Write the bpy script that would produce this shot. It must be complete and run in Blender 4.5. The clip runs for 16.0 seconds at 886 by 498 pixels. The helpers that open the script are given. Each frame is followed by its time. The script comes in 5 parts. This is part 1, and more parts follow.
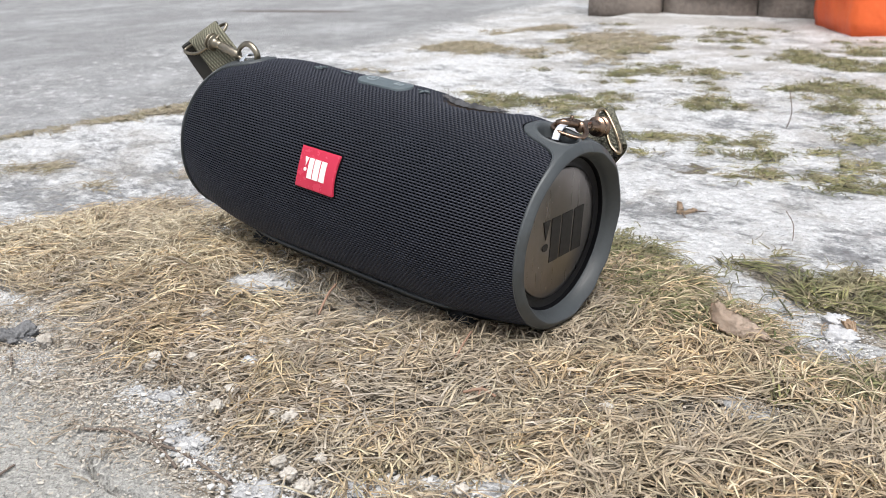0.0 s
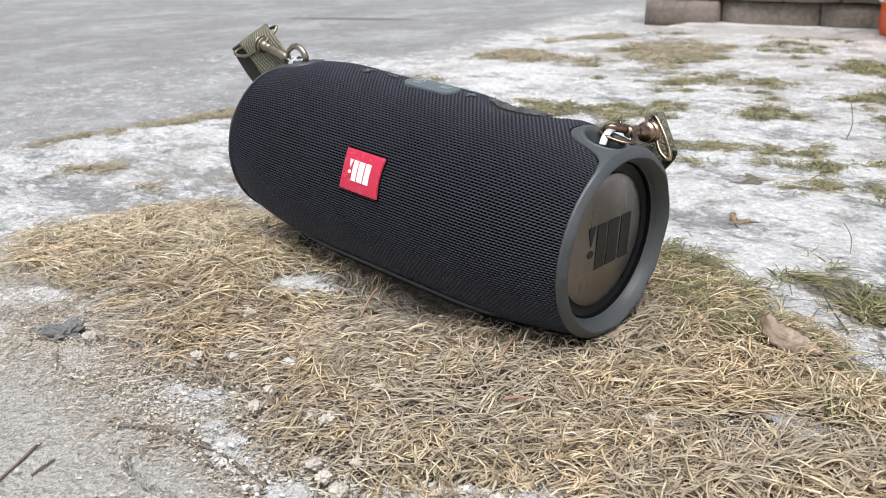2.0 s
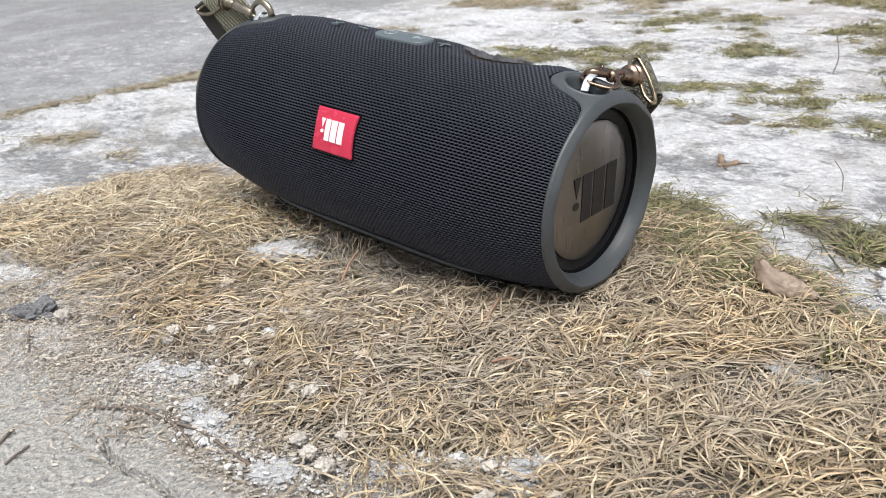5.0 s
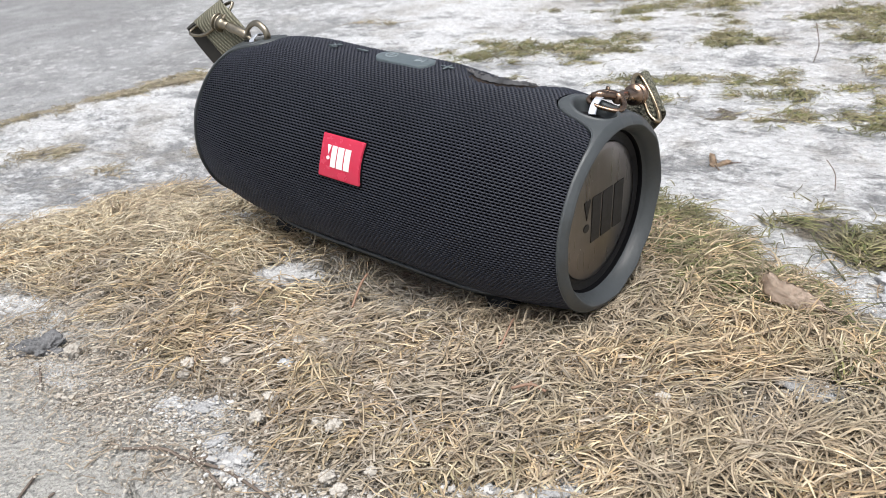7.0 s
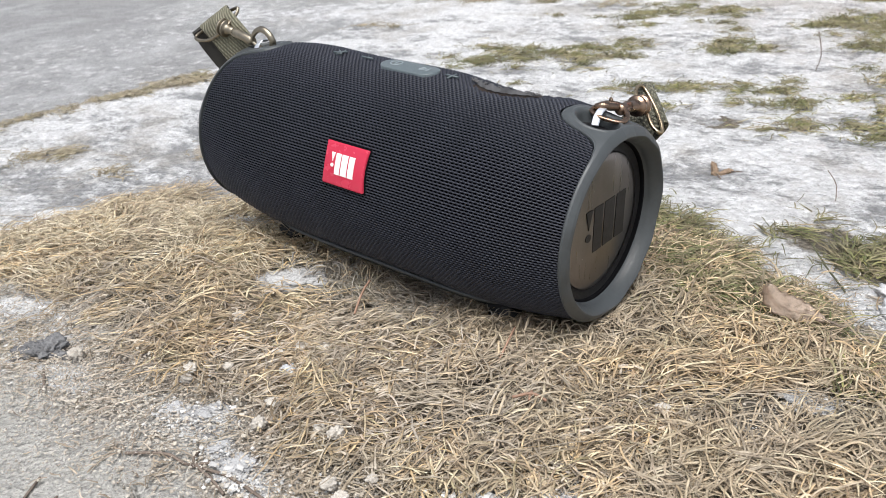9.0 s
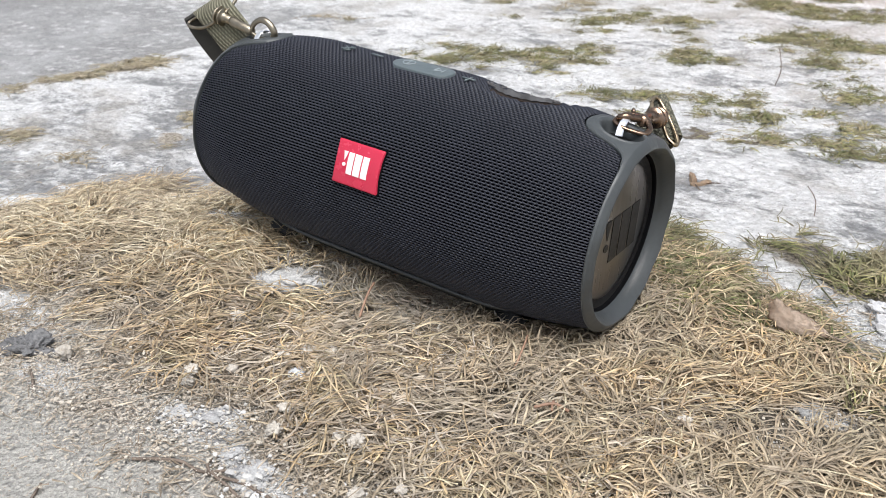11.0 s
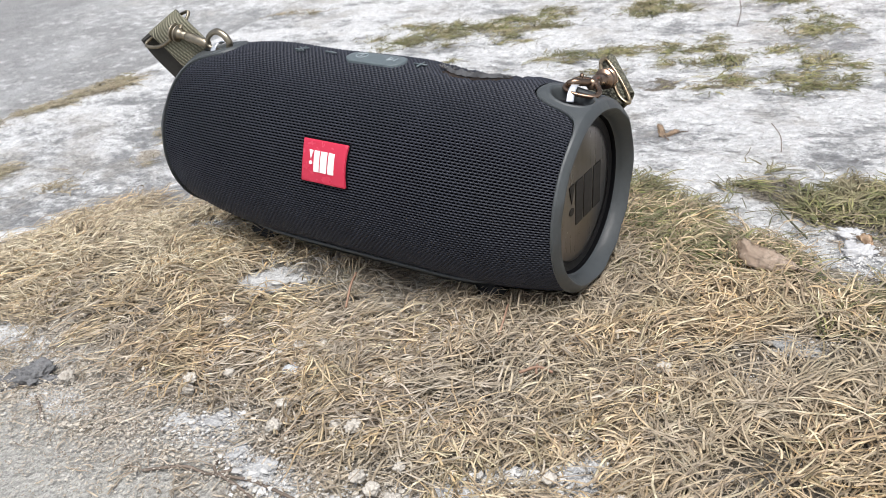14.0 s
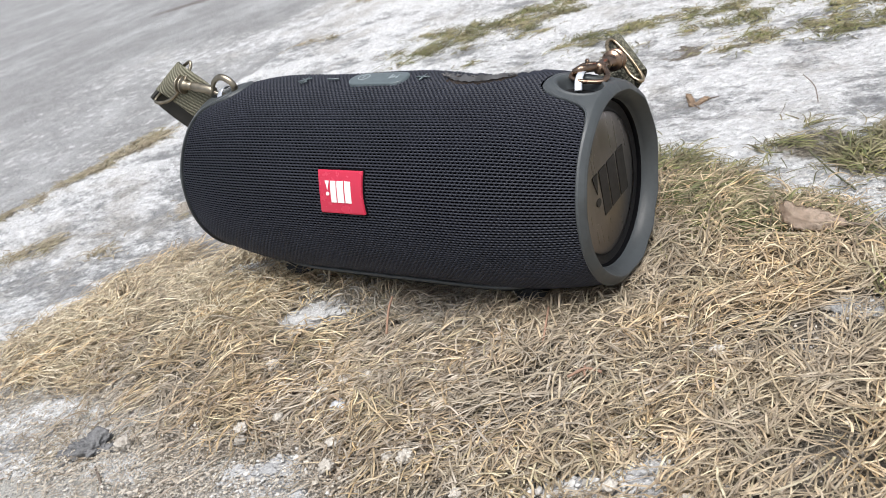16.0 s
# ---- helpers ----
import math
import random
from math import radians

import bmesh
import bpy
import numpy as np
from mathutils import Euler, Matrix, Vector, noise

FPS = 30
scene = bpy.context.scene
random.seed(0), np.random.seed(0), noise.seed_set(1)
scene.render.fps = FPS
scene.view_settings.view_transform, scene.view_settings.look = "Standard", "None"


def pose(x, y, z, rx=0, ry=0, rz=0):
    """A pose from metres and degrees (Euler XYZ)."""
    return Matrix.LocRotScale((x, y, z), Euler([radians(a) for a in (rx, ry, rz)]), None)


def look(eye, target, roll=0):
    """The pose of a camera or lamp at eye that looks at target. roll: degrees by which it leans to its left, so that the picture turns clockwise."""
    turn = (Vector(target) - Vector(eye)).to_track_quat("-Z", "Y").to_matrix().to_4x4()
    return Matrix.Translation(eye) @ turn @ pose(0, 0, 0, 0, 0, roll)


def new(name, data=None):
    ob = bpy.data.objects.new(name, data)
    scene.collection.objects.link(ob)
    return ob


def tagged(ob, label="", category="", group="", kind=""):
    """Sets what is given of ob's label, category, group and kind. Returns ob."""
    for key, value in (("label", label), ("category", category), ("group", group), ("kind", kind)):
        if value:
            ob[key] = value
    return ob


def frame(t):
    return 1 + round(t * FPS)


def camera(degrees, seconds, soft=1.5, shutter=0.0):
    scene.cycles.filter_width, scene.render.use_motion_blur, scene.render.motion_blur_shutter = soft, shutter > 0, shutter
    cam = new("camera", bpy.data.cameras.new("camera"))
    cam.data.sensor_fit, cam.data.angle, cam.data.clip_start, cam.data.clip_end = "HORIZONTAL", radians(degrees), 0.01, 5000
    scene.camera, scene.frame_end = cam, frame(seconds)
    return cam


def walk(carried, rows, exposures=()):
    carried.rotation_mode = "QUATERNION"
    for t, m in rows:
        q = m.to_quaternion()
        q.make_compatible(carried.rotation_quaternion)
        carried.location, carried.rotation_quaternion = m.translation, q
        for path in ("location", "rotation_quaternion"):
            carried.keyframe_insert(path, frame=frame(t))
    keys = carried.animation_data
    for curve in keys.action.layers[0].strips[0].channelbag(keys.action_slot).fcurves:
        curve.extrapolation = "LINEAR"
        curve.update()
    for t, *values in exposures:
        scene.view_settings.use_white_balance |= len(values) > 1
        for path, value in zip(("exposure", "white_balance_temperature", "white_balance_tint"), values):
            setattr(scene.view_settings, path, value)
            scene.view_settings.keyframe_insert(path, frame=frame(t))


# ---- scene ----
# ---- camera ----
cam = camera(51.09, 16.0, soft=0.5)
cam.data.dof.use_dof, cam.data.dof.focus_distance, cam.data.dof.aperture_fstop = True, 0.48, 26.0
PATH = [
    (0.0, 0.3943, -0.4235, 0.2269, 70.46, 0.93, 38.98),
    (0.5, 0.3930, -0.4247, 0.2280, 70.46, 0.86, 39.54),
    (1.0, 0.3921, -0.4253, 0.2312, 71.01, 0.70, 40.50),
    (1.5, 0.3945, -0.4178, 0.2289, 71.23, 0.94, 41.41),
    (2.0, 0.3946, -0.4161, 0.2224, 71.07, 0.94, 42.39),
    (2.5, 0.3938, -0.4142, 0.2207, 70.73, 0.40, 43.41),
    (3.0, 0.3941, -0.4126, 0.2191, 70.48, 0.29, 43.73),
    (3.5, 0.3943, -0.4103, 0.2197, 70.54, 0.64, 43.74),
    (4.0, 0.3933, -0.4026, 0.2173, 70.12, 1.09, 43.12),
    (4.2, 0.3919, -0.3993, 0.2156, 69.75, 1.45, 42.66),
    (6.3, 0.3696, -0.3997, 0.2352, 66.31, 4.95, 38.46),
    (6.5, 0.3675, -0.4013, 0.2387, 66.26, 4.86, 38.27),
    (7.0, 0.3652, -0.4063, 0.2440, 66.59, 4.42, 38.40),
    (7.5, 0.3672, -0.4060, 0.2440, 66.28, 4.28, 38.74),
    (8.0, 0.3672, -0.4070, 0.2453, 66.11, 3.87, 38.83),
    (8.5, 0.3669, -0.4071, 0.2468, 66.26, 3.96, 38.74),
    (9.0, 0.3652, -0.4076, 0.2492, 66.62, 3.87, 38.66),
    (9.2, 0.3650, -0.4073, 0.2501, 66.73, 3.88, 38.73),
    (11.3, 0.3149, -0.4366, 0.2534, 65.87, -0.10, 33.62),
    (11.5, 0.3147, -0.4394, 0.2519, 65.68, 0.22, 32.68),
    (12.0, 0.3209, -0.4454, 0.2581, 65.88, 2.09, 33.02),
    (12.5, 0.3170, -0.4531, 0.2621, 66.86, 2.44, 33.79),
    (13.0, 0.3293, -0.4492, 0.2668, 66.95, 3.02, 32.46),
    (13.5, 0.3392, -0.4432, 0.2569, 66.15, 4.39, 31.50),
    (14.0, 0.3395, -0.4339, 0.2610, 64.54, 6.91, 31.83),
    (14.5, 0.3469, -0.4249, 0.2611, 63.66, 10.55, 31.59),
    (15.0, 0.3508, -0.4196, 0.2613, 63.49, 14.02, 31.44),
    (15.5, 0.3515, -0.4128, 0.2577, 64.16, 15.85, 31.33),
    (16.0, 0.3478, -0.4114, 0.2568, 64.67, 16.54, 31.69),
]
walk(cam, [(t, pose(x, y, z, rx, ry, rz)) for t, x, y, z, rx, ry, rz in PATH], [(0.0, 0.44), (16.0, 0.44)])

# ---- light: bright overcast winter day ----
world = bpy.data.worlds.new("sky")
world.use_nodes = True
scene.world = world
wn, wl = world.node_tree.nodes, world.node_tree.links
sky = wn.new("ShaderNodeTexSky")
sky.sky_type, sky.sun_disc = "NISHITA", False
sky.sun_elevation, sky.sun_rotation = radians(66), radians(147)
sky.air_density, sky.dust_density, sky.ozone_density = 1.0, 3.0, 1.0
veil = wn.new("ShaderNodeHueSaturation")
veil.inputs["Saturation"].default_value = 0.42
wl.new(sky.outputs[0], veil.inputs["Color"])
wl.new(veil.outputs[0], wn["Background"].inputs["Color"])
wn["Background"].inputs["Strength"].default_value = 0.116
sun = new("sun", bpy.data.lights.new("sun", "SUN"))
sun.data.energy, sun.data.angle, sun.data.color = 2.60, radians(40), (1.0, 0.985, 0.965)
sun.matrix_world = look((0.75, -1.13, 3.05), (0, 0, 0))

# ---- material helpers ----
class Nodes:
    """A new principled material and short calls to add nodes to it."""

    def __init__(self, name, rough=0.6, metal=0.0):
        self.mat = bpy.data.materials.new(name)
        self.mat.use_nodes = True
        self.tree = self.mat.node_tree
        self.bsdf = self.tree.nodes["Principled BSDF"]
        self.bsdf.inputs["Roughness"].default_value = rough
        self.bsdf.inputs["Metallic"].default_value = metal
        self.coord = self.tree.nodes.new("ShaderNodeTexCoord").outputs["Object"]

    def put(self, socket, value):
        if isinstance(value, bpy.types.NodeSocket):
            self.tree.links.new(value, socket)
        elif value is not None:
            socket.default_value = value

    def set(self, name, value):
        self.put(self.bsdf.inputs[name], value)

    def noise(self, scale, detail=4, rough=0.55, vector=None, stretch=None, warp=0.0):
        n = self.tree.nodes.new("ShaderNodeTexNoise")
        v = vector or self.coord
        if stretch:
            m = self.tree.nodes.new("ShaderNodeMapping")
            m.inputs["Scale"].default_value = stretch
            self.tree.links.new(v, m.inputs["Vector"])
            v = m.outputs[0]
        self.tree.links.new(v, n.inputs["Vector"])
        n.inputs["Scale"].default_value, n.inputs["Detail"].default_value = scale, detail
        n.inputs["Roughness"].default_value, n.inputs["Distortion"].default_value = rough, warp
        return n.outputs["Fac"]

    def cells(self, scale, feature="F1", vector=None):
        n = self.tree.nodes.new("ShaderNodeTexVoronoi")
        n.feature = feature
        self.tree.links.new(vector or self.coord, n.inputs["Vector"])
        n.inputs["Scale"].default_value = scale
        return n.outputs["Distance"], (n.outputs["Color"] if feature == "F1" else None)

    def ramp(self, fac, *stops):
        n = self.tree.nodes.new("ShaderNodeValToRGB")
        e = n.color_ramp.elements
        while len(e) < len(stops):
            e.new(0.5)
        for i, (at, col) in enumerate(stops):
            e[i].position = at
            e[i].color = (col, col, col, 1) if isinstance(col, (int, float)) else (*col, 1)
        self.tree.links.new(fac, n.inputs["Fac"])
        return n.outputs["Color"]

    def mix(self, fac, a, b, kind="MIX"):
        n = self.tree.nodes.new("ShaderNodeMix")
        n.data_type, n.blend_type = "RGBA", kind
        for socket, value in ((n.inputs["Factor"], fac), (n.inputs["A"], a), (n.inputs["B"], b)):
            if isinstance(value, tuple) and len(value) == 3:
                value = (*value, 1)
            self.put(socket, value)
        return n.outputs["Result"]

    def calc(self, op, a, b=None):
        n = self.tree.nodes.new("ShaderNodeMath")
        n.operation = op
        self.put(n.inputs[0], a)
        self.put(n.inputs[1], b)
        return n.outputs[0]

    def bump(self, height, strength=0.4, distance=0.002, under=None):
        n = self.tree.nodes.new("ShaderNodeBump")
        n.inputs["Strength"].default_value, n.inputs["Distance"].default_value = strength, distance
        self.tree.links.new(height, n.inputs["Height"])
        if under:
            self.tree.links.new(under, n.inputs["Normal"])
        self.tree.links.new(n.outputs[0], self.bsdf.inputs["Normal"])
        return n.outputs[0]

    def island(self):
        return self.tree.nodes.new("ShaderNodeNewGeometry").outputs["Random Per Island"]

    def own(self):
        return self.tree.nodes.new("ShaderNodeObjectInfo").outputs["Random"]

    def layer(self, name):
        n = self.tree.nodes.new("ShaderNodeAttribute")
        n.attribute_name = name
        return n.outputs["Fac"]


def simple(name, colour, rough, metal=0.0, grain=300.0, vary=0.25, relief=0.15, depth=0.0004):
    """A material with grain at two scales round one colour."""
    m = Nodes(name, rough, metal)
    fine, broad = m.noise(grain, 5), m.noise(grain / 12, 3)
    dark = tuple(c * (1 - vary) for c in colour)
    light = tuple(min(1.0, c * (1 + vary)) for c in colour)
    col = m.mix(m.ramp(broad, (0.35, 0.0), (0.65, 1.0)), m.ramp(fine, (0.3, dark), (0.7, colour)), m.ramp(fine, (0.3, colour), (0.7, light)))
    m.set("Base Color", col)
    m.set("Roughness", m.ramp(fine, (0.3, max(0.02, rough - 0.08)), (0.7, min(1.0, rough + 0.08))))
    m.bump(fine, relief, depth)
    return m.mat

# ---- mesh helpers ----
def fast_mesh(name, verts, quads, material=None, smooth=True):
    """A mesh of quads from number arrays."""
    me = bpy.data.meshes.new(name)
    me.vertices.add(len(verts))
    me.vertices.foreach_set("co", np.asarray(verts, np.float32).ravel())
    n = len(quads)
    side = quads.shape[1]
    me.loops.add(n * side)
    me.loops.foreach_set("vertex_index", quads.astype(np.int32).ravel())
    me.polygons.add(n)
    me.polygons.foreach_set("loop_start", np.arange(0, n * side, side, dtype=np.int32))
    me.polygons.foreach_set("use_smooth", np.full(n, smooth))
    if material:
        me.materials.append(material)
    me.update(calc_edges=True)
    return me


def grid_quads(rows, cols, wrap=False):
    i = np.arange(rows - 1)[:, None]
    j = np.arange(cols if wrap else cols - 1)[None, :]
    k = (j + 1) % cols
    return np.stack(np.broadcast_arrays(i * cols + j, i * cols + k, (i + 1) * cols + k, (i + 1) * cols + j), -1).reshape(-1, 4)


def part(name, mesh, parent, label="", material=None):
    """Links a mesh (or a bmesh) as one object under a thing or a part."""
    if isinstance(mesh, bmesh.types.BMesh):
        me = bpy.data.meshes.new(name)
        mesh.to_mesh(me)
        mesh.free()
        me.polygons.foreach_set("use_smooth", [True] * len(me.polygons))
        mesh = me
    if material and not mesh.materials:
        mesh.materials.append(material)
    ob = new(name, mesh)
    ob.parent = parent
    return tagged(ob, label)


def thing(name, m, label, category, group=""):
    ob = new(name)
    ob.empty_display_size = 0.02
    ob.matrix_world = m
    return tagged(ob, label, category, group)


def lone(name, mesh, m, label, category, group="", kind=""):
    ob = new(name, mesh)
    ob.matrix_world = m
    return tagged(ob, label, category, group, kind)


def smoothstep(a, b, x):
    t = np.clip((np.asarray(x, float) - a) / (b - a), 0, 1)
    return t * t * (3 - 2 * t)


def tube(path, radius, sides=10, closed=False, flat=1.0, tip=None):
    """A round bar along a path of points, as a bmesh; flat squeezes it, tip tapers its ends."""
    pts = [Vector(p) for p in path]
    n = len(pts)
    bm = bmesh.new()
    rings = []
    normal = None
    for i, p in enumerate(pts):
        a = pts[(i - 1) % n] if closed or i else p
        b = pts[(i + 1) % n] if closed or i < n - 1 else p
        way = (b - a).normalized()
        if normal is None:
            normal = way.orthogonal().normalized()
        normal = (normal - way * normal.dot(way)).normalized()
        side = way.cross(normal)
        r = radius[i] if isinstance(radius, (list, tuple)) else radius
        rings.append([bm.verts.new(p + normal * (r * math.cos(k * math.tau / sides)) + side * (r * flat * math.sin(k * math.tau / sides))) for k in range(sides)])
    for i in range(n if closed else n - 1):
        a, b = rings[i], rings[(i + 1) % n]
        for k in range(sides):
            bm.faces.new((a[k], a[(k + 1) % sides], b[(k + 1) % sides], b[k]))
    if not closed:
        bm.faces.new(rings[0][::-1])
        bm.faces.new(rings[-1])
    bmesh.ops.recalc_face_normals(bm, faces=bm.faces)
    return bm


def arc(points, steps=8, closed=False):
    """A smooth line through the points (Catmull-Rom)."""
    p = [Vector(q) for q in points]
    out = []
    n = len(p)
    for i in range(n if closed else n - 1):
        a, b, c, d = (p[(i + k) % n] if closed else p[min(max(i + k, 0), n - 1)] for k in (-1, 0, 1, 2))
        for s in range(steps):
            t = s / steps
            out.append(0.5 * (2 * b + (c - a) * t + (2 * a - 5 * b + 4 * c - d) * t * t + (3 * b - a - 3 * c + d) * t ** 3))
    if not closed:
        out.append(p[-1])
    return out


def lump(radius, seed, rough=0.35, squash=0.6, detail=2, lobes=1.0):
    """A broken, rounded stone as a bmesh, its base near z = 0."""
    bm = bmesh.new()
    bmesh.ops.create_icosphere(bm, subdivisions=detail, radius=1.0)
    shift = Vector((seed * 3.7, seed * 1.3, seed * 2.1))
    for v in bm.verts:
        d = 1 + rough * noise.noise(v.co * 1.3 * lobes + shift) + rough * 0.5 * noise.noise(v.co * 3.1 * lobes + shift)
        if detail > 2:
            d += rough * 0.35 * noise.noise(v.co * 7.3 + shift) + rough * 0.25 * abs(noise.noise(v.co * 15 + shift))
        v.co = v.co * d
        v.co.z = max(v.co.z, -0.45) * squash
        v.co *= radius
    return bm


def plate(outline, thick, bevel=0.0):
    """A flat slab in the xy plane from an outline, with thickness along z."""
    bm = bmesh.new()
    f = bm.faces.new([bm.verts.new((x, y, 0)) for x, y in outline])
    up = bmesh.ops.extrude_face_region(bm, geom=[f])
    for v in (g for g in up["geom"] if isinstance(g, bmesh.types.BMVert)):
        v.co.z += thick
    bmesh.ops.recalc_face_normals(bm, faces=bm.faces)
    if bevel:
        bmesh.ops.bevel(bm, geom=[e for e in bm.edges], offset=bevel, segments=2, affect="EDGES")
    return bm


def box(sx, sy, sz, bevel=0.0):
    bm = bmesh.new()
    bmesh.ops.create_cube(bm, size=1.0)
    for v in bm.verts:
        v.co = Vector((v.co.x * sx, v.co.y * sy, v.co.z * sz))
    if bevel:
        bmesh.ops.bevel(bm, geom=list(bm.edges), offset=bevel, segments=2, affect="EDGES")
    return bm

# ---- the ground ----
# Patches of cover: centre x, y, half-lengths, turn in degrees, strength.
STRAW = [(0.27, -0.12, 0.09, 0.06, 20, 1.1), (-0.26, -0.02, 0.08, 0.05, 30, 0.9), (-0.045, -0.125, 0.10, 0.045, 5, 0.85), (0.16, 0.055, 0.10, 0.07, -20, 1.0), (-0.20, -0.055, 0.15, 0.075, 28, 1.2), (-0.10, -0.105, 0.10, 0.05, 10, 0.9), (0.06, -0.10, 0.13, 0.055, 18, 1.2), (0.19, -0.08, 0.13, 0.075, 12, 1.2),
         (0.14, 0.03, 0.10, 0.09, 10, 1.1), (0.31, 0.0, 0.12, 0.07, 25, 1.0), (0.10, -0.16, 0.08, 0.035, 8, 0.8), (0.32, -0.08, 0.12, 0.06, 35, 1.1), (0.22, -0.16, 0.10, 0.04, 20, 0.9)]
NEAR_GREEN = [(0.165, 0.095, 0.05, 0.045, -40, 1.0), (0.15, 0.06, 0.05, 0.05, 0, 0.7), (0.135, 0.115, 0.075, 0.05, -30, 1.0), (0.19, 0.08, 0.06, 0.035, -30, 0.8), (0.262, 0.172, 0.090, 0.042, -10, 1.1), (0.30, 0.05, 0.08, 0.05, 20, 0.6), (0.195, 0.195, 0.045, 0.034, -20, 1.0), (0.096, 0.155, 0.05, 0.03, -30, 0.9)]
# tufts in the ice field behind: centre x, y, half-lengths
NEAR_TUFTS = [(-0.37, 0.575, 0.040, 0.040), (-0.305, 0.615, 0.042, 0.040), (-0.245, 0.61, 0.020, 0.030), (-0.18, 0.56, 0.030, 0.022), (-0.10, 0.50, 0.037, 0.024), (-0.06, 0.545, 0.024, 0.040),
              (-0.045, 0.495, 0.030, 0.028), (0.008, 0.555, 0.026, 0.033), (0.027, 0.558, 0.013, 0.028), (0.085, 0.53, 0.026, 0.016), (0.12, 0.522, 0.020, 0.015), (0.022, 0.424, 0.028, 0.028),
              (0.078, 0.428, 0.025, 0.017), (0.158, 0.45, 0.024, 0.028), (0.158, 0.52, 0.022, 0.026), (0.093, 0.611, 0.018, 0.015)]
FAR_TUFTS = [(-0.245, 0.68, 0.030, 0.045), (-0.305, 0.905, 0.024, 0.055), (-0.118, 0.77, 0.028, 0.060), (-0.079, 0.74, 0.025, 0.026), (-0.04, 0.92, 0.020, 0.050), (0.022, 0.912, 0.045, 0.040),
             (0.076, 0.933, 0.018, 0.038), (0.044, 0.79, 0.017, 0.040), (0.059, 0.69, 0.013, 0.024), (0.106, 0.664, 0.036, 0.040), (0.136, 0.66, 0.020, 0.034), (-0.298, 0.988, 0.060, 0.035),
             (-0.205, 0.98, 0.030, 0.045), (0.031, 1.16, 0.033, 0.045), (-0.053, 1.188, 0.035, 0.042), (-0.43, 1.16, 0.040, 0.050), (-0.146, 1.22, 0.045, 0.035), (-0.161, 1.30, 0.030, 0.050),
             (-0.07, 1.357, 0.030, 0.050), (-0.045, 1.01, 0.033, 0.030), (-0.023, 1.19, 0.030, 0.035)]
GREEN = [(x, y, 1.4 * a, 1.4 * b, 25, 0.60) for x, y, a, b in NEAR_TUFTS] + [(x, y, 1.35 * a, 1.35 * b, 22, 0.58) for x, y, a, b in FAR_TUFTS]
FAR_STRAW = [(-0.695, 0.20, 0.10, 0.026, 85, 0.95), (-0.672, 0.30, 0.07, 0.028, 80, 0.95), (-0.705, 0.04, 0.11, 0.012, 92, 0.75), (-0.412, 0.040, 0.034, 0.011, 25, 0.7), (-0.395, 0.130, 0.034, 0.018, -40, 0.95), (-0.43, 0.185, 0.02, 0.012, -30, 0.7),
             (-0.53, 0.035, 0.04, 0.018, 30, 0.6), (-0.73, 1.04, 0.10, 0.10, 32, 0.8), (-0.54, 1.26, 0.10, 0.19, 31, 0.85), (-0.83, 1.385, 0.10, 0.09, 30, 0.75), (-0.56, 1.05, 0.05, 0.05, 20, 0.6), (-0.41, 1.02, 0.05, 0.05, 20, 0.5), (-0.70, 0.72, 0.05, 0.03, 20, 0.4)]
ICE_STRIP = [(0.222, 0.113, 0.085, 0.017, -29, 1.0), (0.285, 0.088, 0.035, 0.018, -10, 1.0), (-0.142, -0.022, 0.036, 0.019, 12, 1.3), (-0.232, 0.004, 0.018, 0.010, 10, 0.9), (-0.205, -0.165, 0.030, 0.018, 20, 0.95), (-0.150, -0.182, 0.016, 0.008, 20, 0.8)]

GREEN += [(0.022, 0.424, 0.036, 0.034, 25, 1.2), (0.080, 0.430, 0.034, 0.020, 25, 1.3), (0.158, 0.452, 0.036, 0.034, 25, 1.3)]
# small scattered tufts between them
tuft_rng = random.Random(31)
for _ in range(190):
    ty = 0.45 + 1.15 * tuft_rng.random() ** 1.2
    tx = tuft_rng.uniform(-0.42, 0.30) - 0.25 * (ty - 0.42)
    ts = tuft_rng.choice((0.008, 0.010, 0.014, 0.02)) * tuft_rng.uniform(0.8, 1.2) * (0.8 + 0.5 * ty)
    GREEN.append((tx, ty, ts * tuft_rng.uniform(1.0, 2.0), ts * 0.8, tuft_rng.uniform(-20, 35), tuft_rng.uniform(0.3, 0.6)))


def spots(patches, x, y):
    """How strongly the patches cover a place: 1 in the middle, 0 outside."""
    best = np.zeros(np.shape(x))
    for cx, cy, a, b, turn, strength in patches:
        c, s = math.cos(radians(turn)), math.sin(radians(turn))
        u, v = ((x - cx) * c + (y - cy) * s) / a, (-(x - cx) * s + (y - cy) * c) / b
        best = np.maximum(best, strength * (1 - smoothstep(0.45, 1.25, np.hypot(u, v))))
    return best


rng = np.random.default_rng(7)
WAVES = [(rng.uniform(0, math.tau), rng.uniform(0, math.tau), 2.0 ** k) for k in np.linspace(0, 4.5, 22)]


def ripple(x, y, size):
    """Smooth uneven waves, about -1 to 1, with features of the given size."""
    total = 0.0
    for turn, shift, k in WAVES:
        w = math.tau * k / size / 4
        total = total + np.sin(x * w * math.cos(turn) + y * w * math.sin(turn) + shift + 1.7 * np.sin(0.37 * w * (y - x) + 2 * shift)) / k ** 0.75
    return total / 4.2


def tattered(x, y):
    """How much of a tuft is left standing: 1 in its clumps, 0.1 between them."""
    return 0.1 + 0.9 * smoothstep(-0.15, 0.15, ripple(x * 0.7, y + 6, 0.012))


def road_side(x, y):
    """Above 0 on the road: distance past its uneven edge."""
    return -0.695 - 0.10 * smoothstep(0.3, 1.2, y) - x + 0.02 * ripple(y, y * 0, 0.4)


